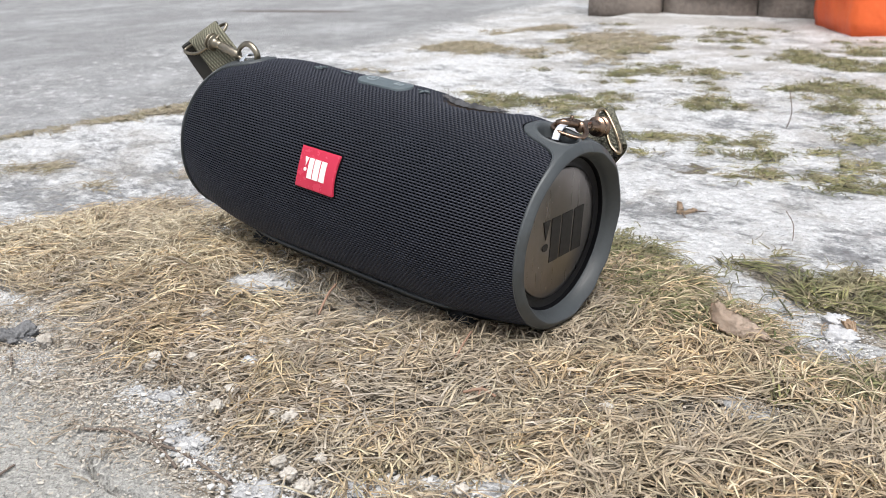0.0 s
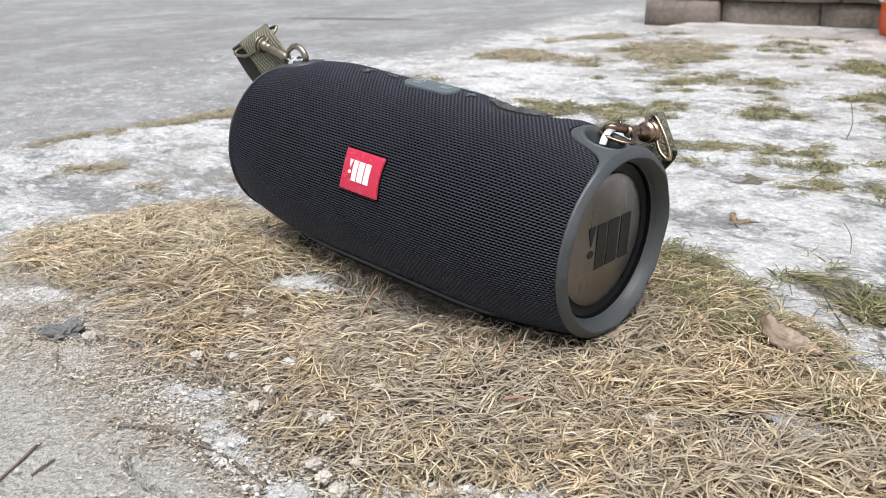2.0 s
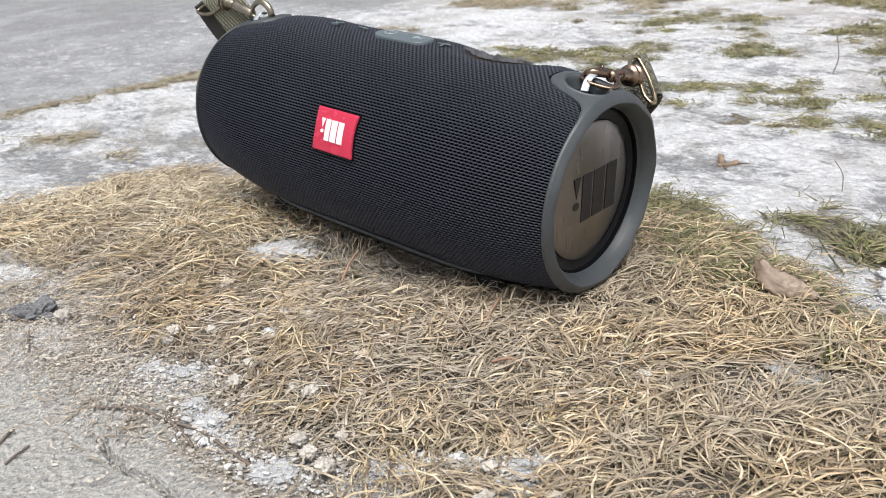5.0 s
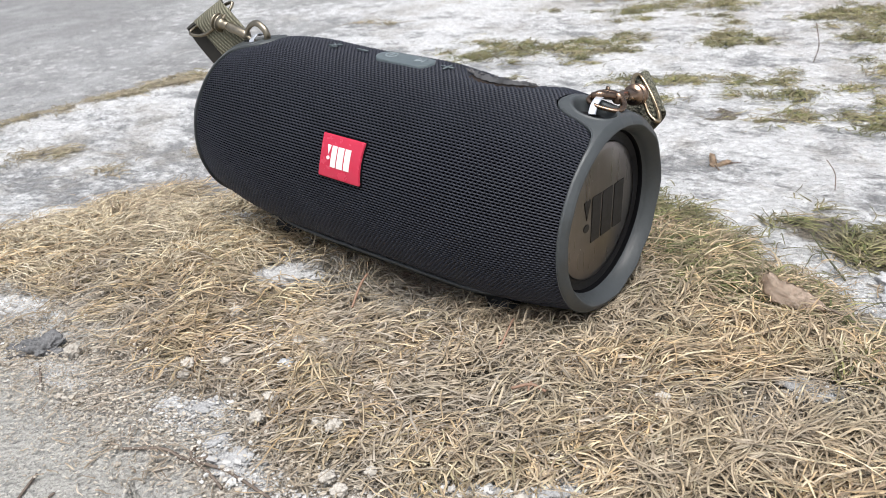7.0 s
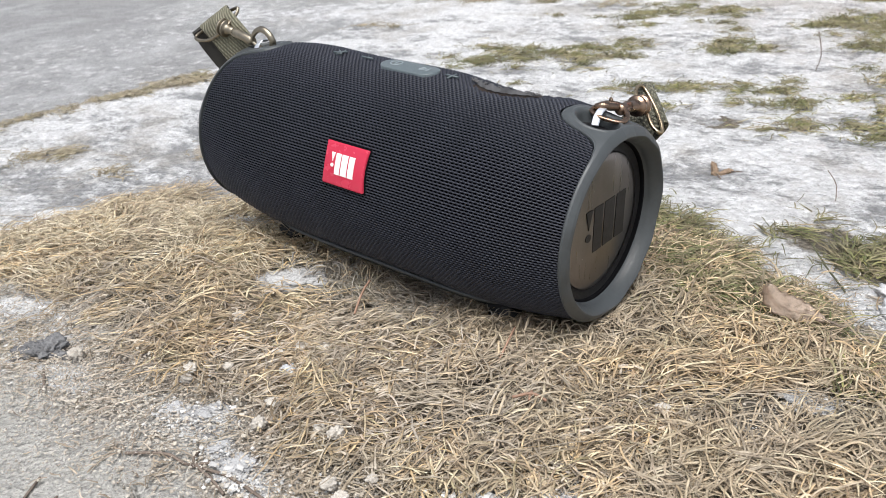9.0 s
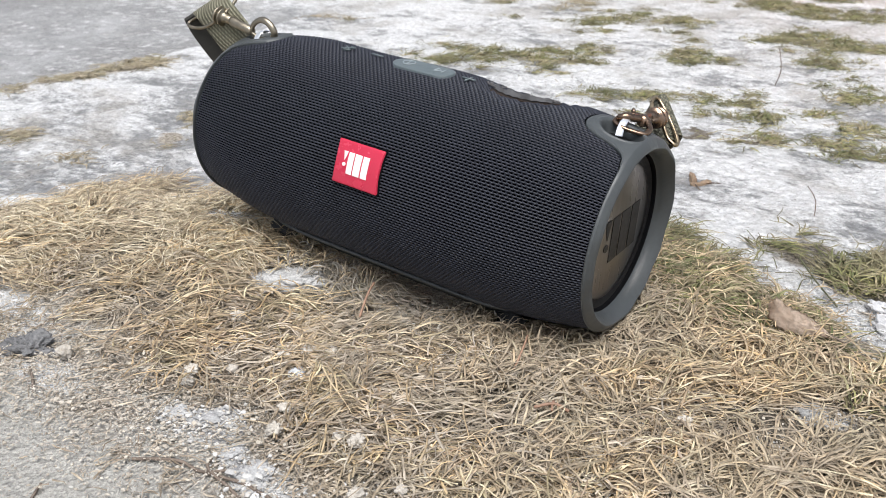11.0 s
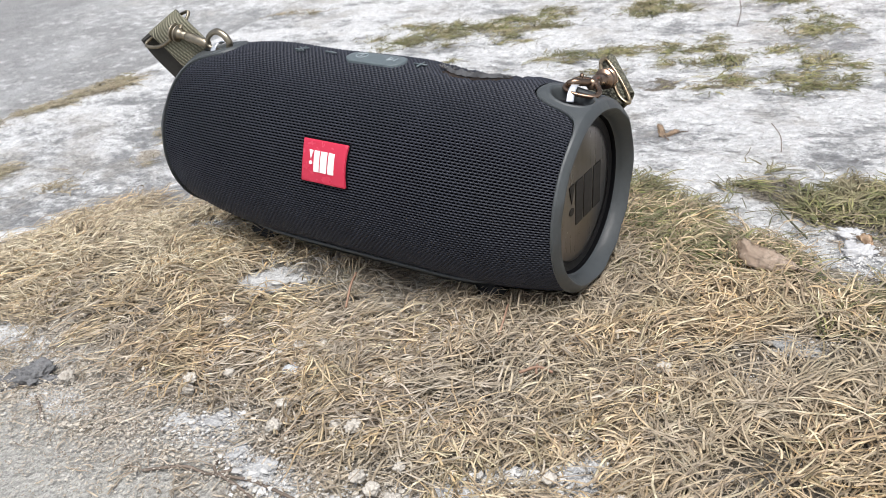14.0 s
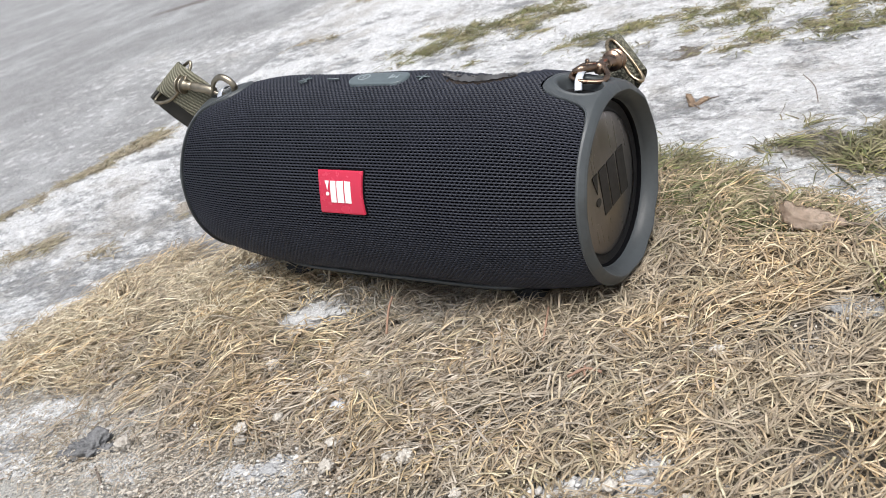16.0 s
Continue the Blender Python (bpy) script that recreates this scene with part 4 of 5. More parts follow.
for x, y in ((-0.0905, -0.026), (0.0845, -0.026), (-0.0905, 0.026), (0.0845, 0.026)):
    foot = box(0.019, 0.013, 0.013, 0.003)
    bmesh.ops.translate(foot, verts=foot.verts, vec=(x, y, -0.0605))
    part("foot", foot, base_strip, "black rubber foot", dark_rubber)


# ---- carrying strap with its two clasps ----
def webbing_material(name, knots):
    m = Nodes(name, 0.85)
    wave = m.tree.nodes.new("ShaderNodeTexWave")
    wave.inputs["Scale"].default_value, wave.inputs["Distortion"].default_value = 210, 0.6
    wave.inputs["Detail"].default_value = 1
    turn = m.tree.nodes.new("ShaderNodeMapping")
    turn.inputs["Rotation"].default_value = (0.5, 0.4, 0.9)
    m.tree.links.new(m.coord, turn.inputs[0])
    m.tree.links.new(turn.outputs[0], wave.inputs["Vector"])
    cross = m.tree.nodes.new("ShaderNodeTexWave")
    cross.bands_direction = "Y"
    cross.inputs["Scale"].default_value, cross.inputs["Distortion"].default_value = 150, 0.6
    m.tree.links.new(turn.outputs[0], cross.inputs["Vector"])
    ribs = m.calc("MULTIPLY", wave.outputs["Fac"], m.calc("ADD", m.calc("MULTIPLY", cross.outputs["Fac"], 0.55), 0.45))
    if knots:
        ribs = m.ramp(m.cells(720)[0], (0.20, 1.0), (0.75, 0.0))
    m.set("Base Color", m.mix(ribs, (0.05, 0.049, 0.036) if knots else (0.10, 0.095, 0.065), m.ramp(m.noise(90, 4), (0.3, (0.16, 0.155, 0.115)), (0.7, (0.25, 0.24, 0.18))) if knots else m.ramp(m.noise(90, 4), (0.3, (0.22, 0.21, 0.15)), (0.7, (0.34, 0.33, 0.245)))))
    m.bump(ribs, 0.8, 0.0008)
    return m.mat


webbing_mat = webbing_material("olive_webbing", False)
knotted_mat = webbing_material("olive_knotted_webbing", True)
# webbing darkened in its colour, for the flap shaded by the loop
shaded_web_mat = simple("shaded_webbing", (0.040, 0.038, 0.034), 0.9, grain=500, vary=0.35, relief=0.4)


def ribbon(path, across, width, thick):
    """A flat band along a path, as a bmesh; across is the direction of its width."""
    w = Vector(across).normalized()
    pts = arc(path, 6)
    bm = bmesh.new()
    rings = []
    for i, p in enumerate(pts):
        way = (pts[min(i + 1, len(pts) - 1)] - pts[max(i - 1, 0)]).normalized()
        n = way.cross(w).normalized()
        ring = []
        for u, v in ((-0.5, -0.25), (-0.48, 0.5), (-0.25, 0.5), (0.0, 0.55), (0.25, 0.5), (0.48, 0.5), (0.5, -0.25), (0.48, -0.5), (0, -0.55), (-0.48, -0.5)):
            ring.append(bm.verts.new(p + w * (u * width) + n * (v * thick)))
        rings.append(ring)
    for a, b in zip(rings, rings[1:]):
        for k in range(10):
            bm.faces.new((a[k], a[(k + 1) % 10], b[(k + 1) % 10], b[k]))
    bm.faces.new(rings[0][::-1]), bm.faces.new(rings[-1])
    bmesh.ops.recalc_face_normals(bm, faces=bm.faces)
    return bm


def lathe(start, end, profile, sides=20, bulk=1.0):
    """A turned piece from start to end; profile gives (way along, radius)."""
    a, b = Vector(start), Vector(end)
    return tube([a + (b - a) * s for s, _ in profile], [r * bulk for _, r in profile], sides)


strap = thing("carrying_strap", SPEAKER, "olive webbing carrying strap with bronze swivel clasps on the speaker", "strap")


def clasp(ring_points, stem, collar, wire_points, tag_line, material, wire, bulk=1.0, bar=0.0016, tag_width=0.0046, tag_across=(1, 0.1, 0.35)):
    hook = part("swivel_hook", tube(arc(ring_points, 6, True), bar, 10, True, 1.45), strap, "worn metal swivel hook", material)
    part("stem", lathe(*stem, [(0, 0.0025), (0.1, 0.0032), (0.5, 0.0029), (0.9, 0.0033), (1, 0.0028)]), hook, "", material)
    part("collar", lathe(*collar, [(0, 0.0022), (0.04, 0.0030), (0.30, 0.0032), (0.46, 0.0037), (0.54, 0.0043), (0.555, 0.0060), (0.575, 0.0064), (0.625, 0.0064), (0.645, 0.0060), (0.66, 0.0044), (0.67, 0.0042), (0.75, 0.0042), (0.76, 0.0044), (0.775, 0.0062), (0.795, 0.0066), (0.865, 0.0066), (0.885, 0.0062), (0.90, 0.0044), (1, 0.0026)], 24, bulk), hook, "turned swivel collar", material)
    part("wire_ring", tube(arc(wire_points, 8, True), 0.00115, 8, True), hook, "thin wire ring", wire)
    part("silver_tag", ribbon(tag_line, tag_across, tag_width, 0.0006), hook, "bright silver tag", silver_mat)



# far end: the webbing folds over its ring and drops behind the body
clasp([(-0.1300, -0.002, 0.0580), (-0.1275, -0.002, 0.0640), (-0.1200, -0.002, 0.0680), (-0.1130, -0.002, 0.0655), (-0.1105, -0.002, 0.0605), (-0.1150, -0.001, 0.0560), (-0.1230, -0.001, 0.0548)],
      ((-0.1295, -0.002, 0.0585), (-0.1480, -0.002, 0.0622)), ((-0.1465, -0.002, 0.0620), (-0.1610, -0.002, 0.0640)),
      [(-0.1560, -0.003, 0.0630), (-0.1700, -0.006, 0.0545), (-0.1815, -0.008, 0.0535), (-0.1840, -0.004, 0.0560), (-0.1690, 0.004, 0.0670), (-0.1545, 0.008, 0.0745), (-0.1515, 0.006, 0.0725), (-0.1535, 0.001, 0.0675)],
      [(-0.1207, 0.0020, 0.0590), (-0.1215, -0.0015, 0.0602), (-0.1223, -0.0052, 0.0578), (-0.1229, -0.0070, 0.0530)], nickel_mat, nickel_mat, 0.92, 0.0015)
edge = Vector((-0.1760, 0.000, 0.0645))
across = Vector((0.031, 0.010, 0.021)).normalized()
part("webbing", ribbon([edge + across * 0.0045 + Vector(v) for v in ((0.031, 0.001, -0.026), (0.022, -0.001, -0.014), (0.009, -0.002, -0.002), (0.001, 0.000, 0.001), (-0.001, 0.003, 0.000))], across, 0.029, 0.0017), strap, "olive ribbed webbing", webbing_mat)
# back flap: the shade inside the fold is painted into its material
part("webbing", ribbon([edge + Vector(v) for v in ((0.004, -0.0005, 0.0008), (0.0, 0.001, 0.0006), (-0.0025, 0.004, -0.003), (0.000, 0.007, -0.012), (0.010, 0.009, -0.024), (0.028, 0.016, -0.048), (0.046, 0.036, -0.085))], across, 0.038, 0.0017), strap, "back flap of the webbing, painted dark as in shade", shaded_web_mat)
# near end: the clasp lies back over the body, and the webbing hangs behind it
clasp([(0.1166, 0.0115, 0.0566), (0.1205, 0.0082, 0.0556), (0.1270, 0.0090, 0.0542), (0.1330, 0.0122, 0.0530), (0.1328, 0.0180, 0.0540), (0.1275, 0.0225, 0.0566), (0.1205, 0.0190, 0.0582)],
      ((0.1275, 0.0200, 0.0558), (0.1252, 0.0330, 0.0525)), ((0.1258, 0.0290, 0.0536), (0.1243, 0.0530, 0.0464)),
      [(0.1275, 0.0500, 0.0440), (0.1320, 0.0478, 0.0385), (0.1365, 0.0467, 0.0357), (0.1376, 0.0495, 0.0352), (0.1345, 0.0540, 0.0380), (0.1265, 0.0610, 0.0440), (0.1180, 0.0650, 0.0510), (0.1160, 0.0622, 0.0527), (0.1170, 0.0570, 0.0513), (0.1208, 0.0522, 0.0488)],
      [(0.1216, 0.0150, 0.0572), (0.1217, 0.0115, 0.0577), (0.1220, 0.0070, 0.0558), (0.1226, 0.0035, 0.0520)], bronze_mat, brass_mat, 0.90, 0.0012, 0.0040, (0.8, 0.5, -0.15))
mid = Vector((0.1278, 0.0640, 0.0432))
part("webbing", ribbon([mid + Vector(v) for v in ((-0.009, -0.018, -0.018), (-0.0065, -0.011, -0.010), (-0.0050, -0.005, -0.003), (-0.0022, -0.0010, 0.001), (-0.001, 0.0015, 0.0), (-0.004, 0.005, -0.006), (-0.014, 0.012, -0.018), (-0.028, 0.020, -0.036))],
                       (0.0184, -0.0131, -0.0166), 0.0275, 0.0024), strap, "olive knotted webbing", knotted_mat)
part("gate_pin", tube([(0.1172, 0.0125, 0.0580), (0.1200, 0.0145, 0.0585), (0.1268, 0.0195, 0.0572)], [0.0016, 0.0022, 0.0021], 10), strap, "dark spring gate pin", bronze_mat)
part("thumb_lever", tube([(0.1222, 0.0205, 0.0585), (0.1217, 0.0216, 0.0597), (0.1207, 0.0219, 0.0601)], 0.0010, 8), strap, "small dark thumb lever", bronze_mat)

# ---- small things on the ground ----
def stone_material(name, dark, light, rough=0.85, scale=120):
    m = Nodes(name, rough)
    fine, broad = m.noise(scale * 3, 6, 0.7), m.noise(scale * 0.4, 4)
    shift = m.own()
    col = m.mix(m.ramp(broad, (0.35, 0.0), (0.65, 1.0)), m.ramp(fine, (0.3, dark), (0.7, light)), m.ramp(fine, (0.3, tuple((a + b) / 2 for a, b in zip(dark, light))), (0.7, light)))
    m.set("Base Color", m.mix(m.calc("MULTIPLY", shift, 0.35), col, tuple(0.6 * c for c in dark)))
    m.bump(m.mix(0.5, fine, m.noise(scale * 1.2, 5, 0.7)), 0.9, 0.002)
    return m.mat


crumb_m = Nodes("pale_crumbs", 0.9)
crumb_m.set("Base Color", crumb_m.mix(crumb_m.ramp(crumb_m.noise(500, 4), (0.3, 0.4), (0.7, 0.0)), crumb_m.ramp(crumb_m.island(), (0.0, (0.66, 0.62, 0.555)), (0.35, (0.56, 0.51, 0.44)), (0.6, (0.42, 0.37, 0.31)), (0.8, (0.66, 0.60, 0.51)), (1.0, (0.34, 0.30, 0.25))), (0.25, 0.22, 0.19)))
crumb_m.bump(crumb_m.noise(700, 4), 0.5, 0.001)
crumb_mat = crumb_m.mat


def scatter_lumps(name, places, sizes, material, label, seed, category="gravel", squash=0.7, lift=0.0):
    """Small broken lumps in one mesh."""
    r = np.random.default_rng(seed)
    shapes = []
    for k in range(7):
        bm = lump(1.0, k + seed, 0.95, squash, 1, 1.8)
        bm.verts.ensure_lookup_table()
        shapes.append((np.array([v.co[:] for v in bm.verts]), np.array([[v.index for v in f.verts] for f in bm.faces])))
        bm.free()
    V, F, at = [], [], 0
    for (x, y), s in zip(places, sizes):
        v, f = shapes[r.integers(7)]
        a = r.uniform(0, math.tau)
        c, d = math.cos(a), math.sin(a)
        stretch = r.uniform(0.55, 1.45, 3)
        w = v * stretch * s
        w = np.stack([w[:, 0] * c - w[:, 1] * d + x, w[:, 0] * d + w[:, 1] * c + y, w[:, 2] + height(x, y) + s * 0.25 + lift * r.uniform(0, 1)], -1)
        V.append(w), F.append(f + at)
        at += len(v)
    return lone(name, fast_mesh(name, np.concatenate(V), np.concatenate(F), material, False), Matrix(), label, category, kind="stuff")


grain_m = Nodes("sand_grain", 0.95)
grain_m.set("Base Color", grain_m.ramp(grain_m.island(), (0.0, (0.30, 0.288, 0.265)), (0.5, (0.47, 0.455, 0.425)), (0.85, (0.54, 0.527, 0.495)), (1.0, (0.22, 0.21, 0.20))))
grain_m.bump(grain_m.noise(900, 3), 0.4, 0.0006)
grain_mat = grain_m.mat
gr = np.random.default_rng(21)


def cloud(n, cx, cy, sx, sy, turn=0):
    u, v, t = gr.normal(0, sx, n), gr.normal(0, sy, n), radians(turn)
    return np.stack([cx + u * math.cos(t) - v * math.sin(t), cy + u * math.sin(t) + v * math.cos(t)], -1)


CLODS = ((0.115, -0.193, 0.0050), (0.120, -0.178, 0.0040), (0.218, -0.160, 0.0052), (0.185, -0.158, 0.0045), (0.083, -0.163, 0.0056), (0.074, -0.165, 0.0042), (0.036, -0.161, 0.0050), (-0.031, -0.161, 0.0056), (-0.026, -0.168, 0.0046), (-0.046, -0.113, 0.0060), (-0.106, -0.186, 0.0066), (0.012, -0.118, 0.0058),
         (0.022, -0.110, 0.0048), (0.004, -0.128, 0.0050), (0.128, -0.196, 0.0060), (0.196, -0.176, 0.0055), (0.045, -0.178, 0.0050), (-0.012, -0.150, 0.0044), (0.105, -0.190, 0.0052))
crumb_places = np.concatenate([cloud(6800, -0.06, -0.195, 0.09, 0.028, 0), cloud(1400, 0.06, -0.205, 0.08, 0.02, 5), cloud(500, 0.02, -0.13, 0.10, 0.03, 10), cloud(420, 0.16, -0.12, 0.09, 0.05), cloud(260, 0.0, -0.27, 0.12, 0.04),
                               cloud(120, 0.22, -0.20, 0.07, 0.02, 10), cloud(150, 0.24, 0.08, 0.06, 0.05), cloud(90, -0.08, -0.05, 0.05, 0.03), cloud(4200, -0.10, -0.185, 0.07, 0.025, 5)])
crumb_places = np.concatenate([crumb_places] + [cloud(22, x, y, 0.006, 0.005) for x, y, _ in CLODS] + [cloud(2200, 0.09, -0.13, 0.10, 0.045, 12), cloud(500, -0.02, -0.15, 0.09, 0.03), cloud(300, 0.22, -0.05, 0.06, 0.06), cloud(500, 0.26, -0.02, 0.04, 0.035)])
crumb_sizes = np.clip(gr.lognormal(math.log(0.00042), 0.42, len(crumb_places)), 0.00022, 0.0011)
away = clear_of_speaker(crumb_places[:, 0], crumb_places[:, 1])
scatter_lumps("soil_crumbs", crumb_places[away], crumb_sizes[away], crumb_mat, "pale crumbs of dry soil and gravel among the grass", 3, lift=0.004)
grain_places = np.stack([gr.uniform(-0.32, 0.25, 14000), gr.uniform(-0.34, -0.16, 14000)], -1)
grain_places = grain_places[sand_side(grain_places[:, 0], grain_places[:, 1]) > -0.06]
scatter_lumps("sand_grains", grain_places, np.clip(gr.lognormal(math.log(0.00042), 0.30, len(grain_places)), 0.00025, 0.0010), grain_mat, "coarse sand grains on the bare track", 9)


def stone(name, x, y, radius, seed, material, label, category="stone", squash=0.6, turn=0, sx=1.0, sy=1.0, sink=0.3, detail=4, rough=0.5):
    bm = lump(radius, seed, rough, squash, detail)
    me = bpy.data.meshes.new(name)
    bm.to_mesh(me)
    bm.free()
    me.polygons.foreach_set("use_smooth", [True] * len(me.polygons))
    me.materials.append(material)
    z = float(height(x, y)) + radius * squash * (0.45 - sink)
    return lone(name, me, pose(x, y, z, 0, 0, turn) @ Matrix.Diagonal((sx, sy, 1, 1)), label, category)


dark_stone_mat = stone_material("dark_stone", (0.042, 0.044, 0.048), (0.26, 0.26, 0.265), 0.9, 230)
pale_stone_mat = stone_material("frosted_soil", (0.30, 0.285, 0.26), (0.68, 0.66, 0.63))
ice_mat = stone_material("grey_ice", (0.42, 0.44, 0.47), (0.72, 0.74, 0.77), 0.45)
white_mat = stone_material("white_snow", (0.50, 0.50, 0.51), (0.84, 0.84, 0.86), 0.8, 160)
mottled_mat = stone_material("mottled_frost", (0.20, 0.198, 0.195), (0.68, 0.68, 0.68), 0.9, 260)
frost_m = Nodes("frost_crumb", 0.75)
frost_m.set("Base Color", frost_m.ramp(frost_m.island(), (0.0, (0.42, 0.415, 0.41)), (0.5, (0.60, 0.595, 0.585)), (0.8, (0.72, 0.715, 0.705)), (1.0, (0.38, 0.355, 0.32))))
frost_m.bump(frost_m.noise(900, 4), 0.5, 0.001)
frost_mat = frost_m.mat
clod_mat = stone_material("pale_clod", (0.36, 0.32, 0.27), (0.70, 0.66, 0.60))
stone("stone", -0.134, -0.190, 0.0130, 4, dark_stone_mat, "dark grey stone half sunk in the soil", turn=20, sx=1.2, sy=0.85, squash=0.55, sink=0.25, detail=5, rough=0.8)
stone("frozen_clod", -0.050, -0.064, 0.0165, 5, mottled_mat, "frosty grey clod of frozen soil in the grass", "clod", turn=30, sx=1.35, sy=0.9, squash=0.36, sink=0.12, detail=5, rough=0.36)
frost_places = np.concatenate([cloud(520, 0.008, -0.184, 0.013, 0.008, 40), cloud(520, 0.062, -0.203, 0.016, 0.007, -8), cloud(160, -0.020, -0.190, 0.012, 0.006, 10), cloud(400, 0.240, -0.187, 0.014, 0.008), cloud(180, 0.165, -0.195, 0.02, 0.008),
                               cloud(260, -0.17, -0.205, 0.03, 0.012), cloud(130, 0.255, -0.018, 0.009, 0.007), cloud(600, -0.042, -0.062, 0.018, 0.010, 30), cloud(700, -0.010, -0.046, 0.026, 0.010, 0), cloud(300, 0.040, -0.048, 0.022, 0.008, 0), cloud(600, -0.142, -0.020, 0.020, 0.009, 12), cloud(120, -0.232, 0.004, 0.012, 0.006, 10), cloud(130, 0.265, 0.100, 0.012, 0.010)])
frost_places = np.concatenate([frost_places, cloud(120, 0.13, -0.045, 0.02, 0.01), cloud(700, 0.192, -0.141, 0.013, 0.008, 30), cloud(600, 0.165, -0.157, 0.015, 0.008, 20), cloud(420, 0.108, -0.206, 0.012, 0.007, 10), cloud(300, 0.146, -0.178, 0.012, 0.006, 20), cloud(120, 0.147, 0.050, 0.007, 0.005), cloud(160, 0.271, 0.018, 0.008, 0.006), cloud(120, 0.107, -0.128, 0.008, 0.005), cloud(140, 0.243, -0.060, 0.009, 0.006), cloud(700, 0.235, 0.105, 0.05, 0.011, -29), cloud(250, 0.29, 0.085, 0.025, 0.012), cloud(90, 0.166, -0.075, 0.01, 0.006), cloud(90, -0.005, -0.119, 0.01, 0.006)])
scatter_lumps("frost_crumbs", frost_places, np.clip(gr.lognormal(math.log(0.00045), 0.45, len(frost_places)), 0.00022, 0.0012), frost_mat, "crust of frosty grey-white crumbs between the grass", 13, "frost", lift=0.002)
stone("pebble", 0.2025, -0.0665, 0.0034, 21, clod_mat, "small pale pebble in the grass", "pebble", squash=0.7, sink=-1.6)
stone("pebble", 0.0215, -0.1365, 0.0042, 22, ice_mat, "small bluish-white pebble in the grass", "pebble", squash=0.7, sink=-1.2)
chunk_places = np.concatenate([cloud(90, 0.192, -0.142, 0.013, 0.008, 30), cloud(110, 0.162, -0.159, 0.018, 0.008, 20), cloud(60, 0.110, -0.206, 0.013, 0.007, 10), cloud(60, 0.055, -0.202, 0.012, 0.006), cloud(60, 0.002, -0.182, 0.010, 0.006, 30), cloud(50, 0.225, -0.158, 0.02, 0.010), cloud(60, -0.008, -0.121, 0.012, 0.008), cloud(40, -0.03, -0.162, 0.012, 0.008)])
scatter_lumps("frost_crumbs", chunk_places, np.clip(gr.lognormal(math.log(0.0010), 0.35, len(chunk_places)), 0.0005, 0.0019), frost_mat, "broken chunks of frosty soil between the grass", 19, "frost", lift=0.004)
stone("snow_lump", 0.2535, 0.1290, 0.0070, 11, white_mat, "small white lump of snow on icy ground", "snow", squash=0.75, sx=1.1, rough=0.8)
stone("snow_lump", 0.2600, 0.1040, 0.0085, 12, white_mat, "small white lump of snow on icy ground", "snow", squash=0.55, sx=1.2, rough=0.8)
stone("frozen_clod", 0.249, -0.018, 0.0065, 13, mottled_mat, "frosty grey clod of frozen soil in the grass", "clod", squash=0.4, sx=1.2)
stone("frozen_clod", 0.235, -0.185, 0.014, 14, pale_stone_mat, "whitish frozen clod at the grass edge", "clod", squash=0.4, sx=1.4)


def clod_cluster(x, y, size, seed, name="soil_clod", material=clod_mat, label="pale crumbly clod of dry soil on the grass", group="crumbly soil clods", flat=0.75):
    """A crumbly clod with a knobbly surface."""
    bm = bmesh.new()
    bmesh.ops.create_icosphere(bm, subdivisions=4 if size > 0.0042 else 3, radius=1.0)
    shift = Vector((seed * 1.7, seed * 0.9, 0))
    for v in bm.verts:
        knob = noise.voronoi(v.co * 1.5 + shift)[0][0]
        small = noise.voronoi(v.co * 4.0 + shift)[0][0]
        v.co *= (1.30 - 0.62 * knob - 0.32 * small) * size
        v.co.z *= flat
    me = bpy.data.meshes.new(name)
    bm.to_mesh(me)
    bm.free()
    me.polygons.foreach_set("use_smooth", [True] * len(me.polygons))
    me.materials.append(material)
    return lone(name, me, pose(x, y, float(height(x, y)) + 0.0085 * flat, 0, 0, seed * 40), label, "clod", group)


for i, (x, y, s) in enumerate(CLODS):
    clod_cluster(x, y, 0.85 * s, 30 + i)
crust_mat = stone_material("frost_crust", (0.24, 0.24, 0.242), (0.70, 0.702, 0.71), 0.85, 330)
for k, (x, y, size, turn, long) in enumerate(((0.004, -0.180, 0.009, 40, 1.3), (-0.014, -0.186, 0.006, 10, 1.2), (0.054, -0.201, 0.008, -10, 1.3), (0.036, -0.196, 0.006, 30, 1.1), (0.191, -0.141, 0.009, 30, 1.3), (0.166, -0.157, 0.007, 15, 1.4), (0.108, -0.207, 0.008, 20, 1.2), (-0.005, -0.119, 0.006, 60, 1.3), (0.146, -0.178, 0.008, 20, 1.3))):
    stone("frost_crust", x, y, size, 60 + k, crust_mat, "low crust of grey-white frost at the grass edge", "frost", squash=0.34, turn=turn, sx=long, sink=0.2, detail=5, rough=0.75)




lm = Nodes("dry_leaf", 0.7)
lm.set("Base Color", lm.mix(lm.ramp(lm.noise(90, 5, 0.7), (0.40, 0.0), (0.58, 1.0)), lm.ramp(lm.noise(400, 4), (0.36, (0.38, 0.30, 0.235)), (0.62, (0.62, 0.50, 0.405))), (0.66, 0.54, 0.445)))
lm.bump(lm.noise(250, 4), 0.5, 0.001)
leaf_mat = lm.mat
twig_mat = simple("brown_twig", (0.17, 0.135, 0.11), 0.85, grain=200, vary=0.4)

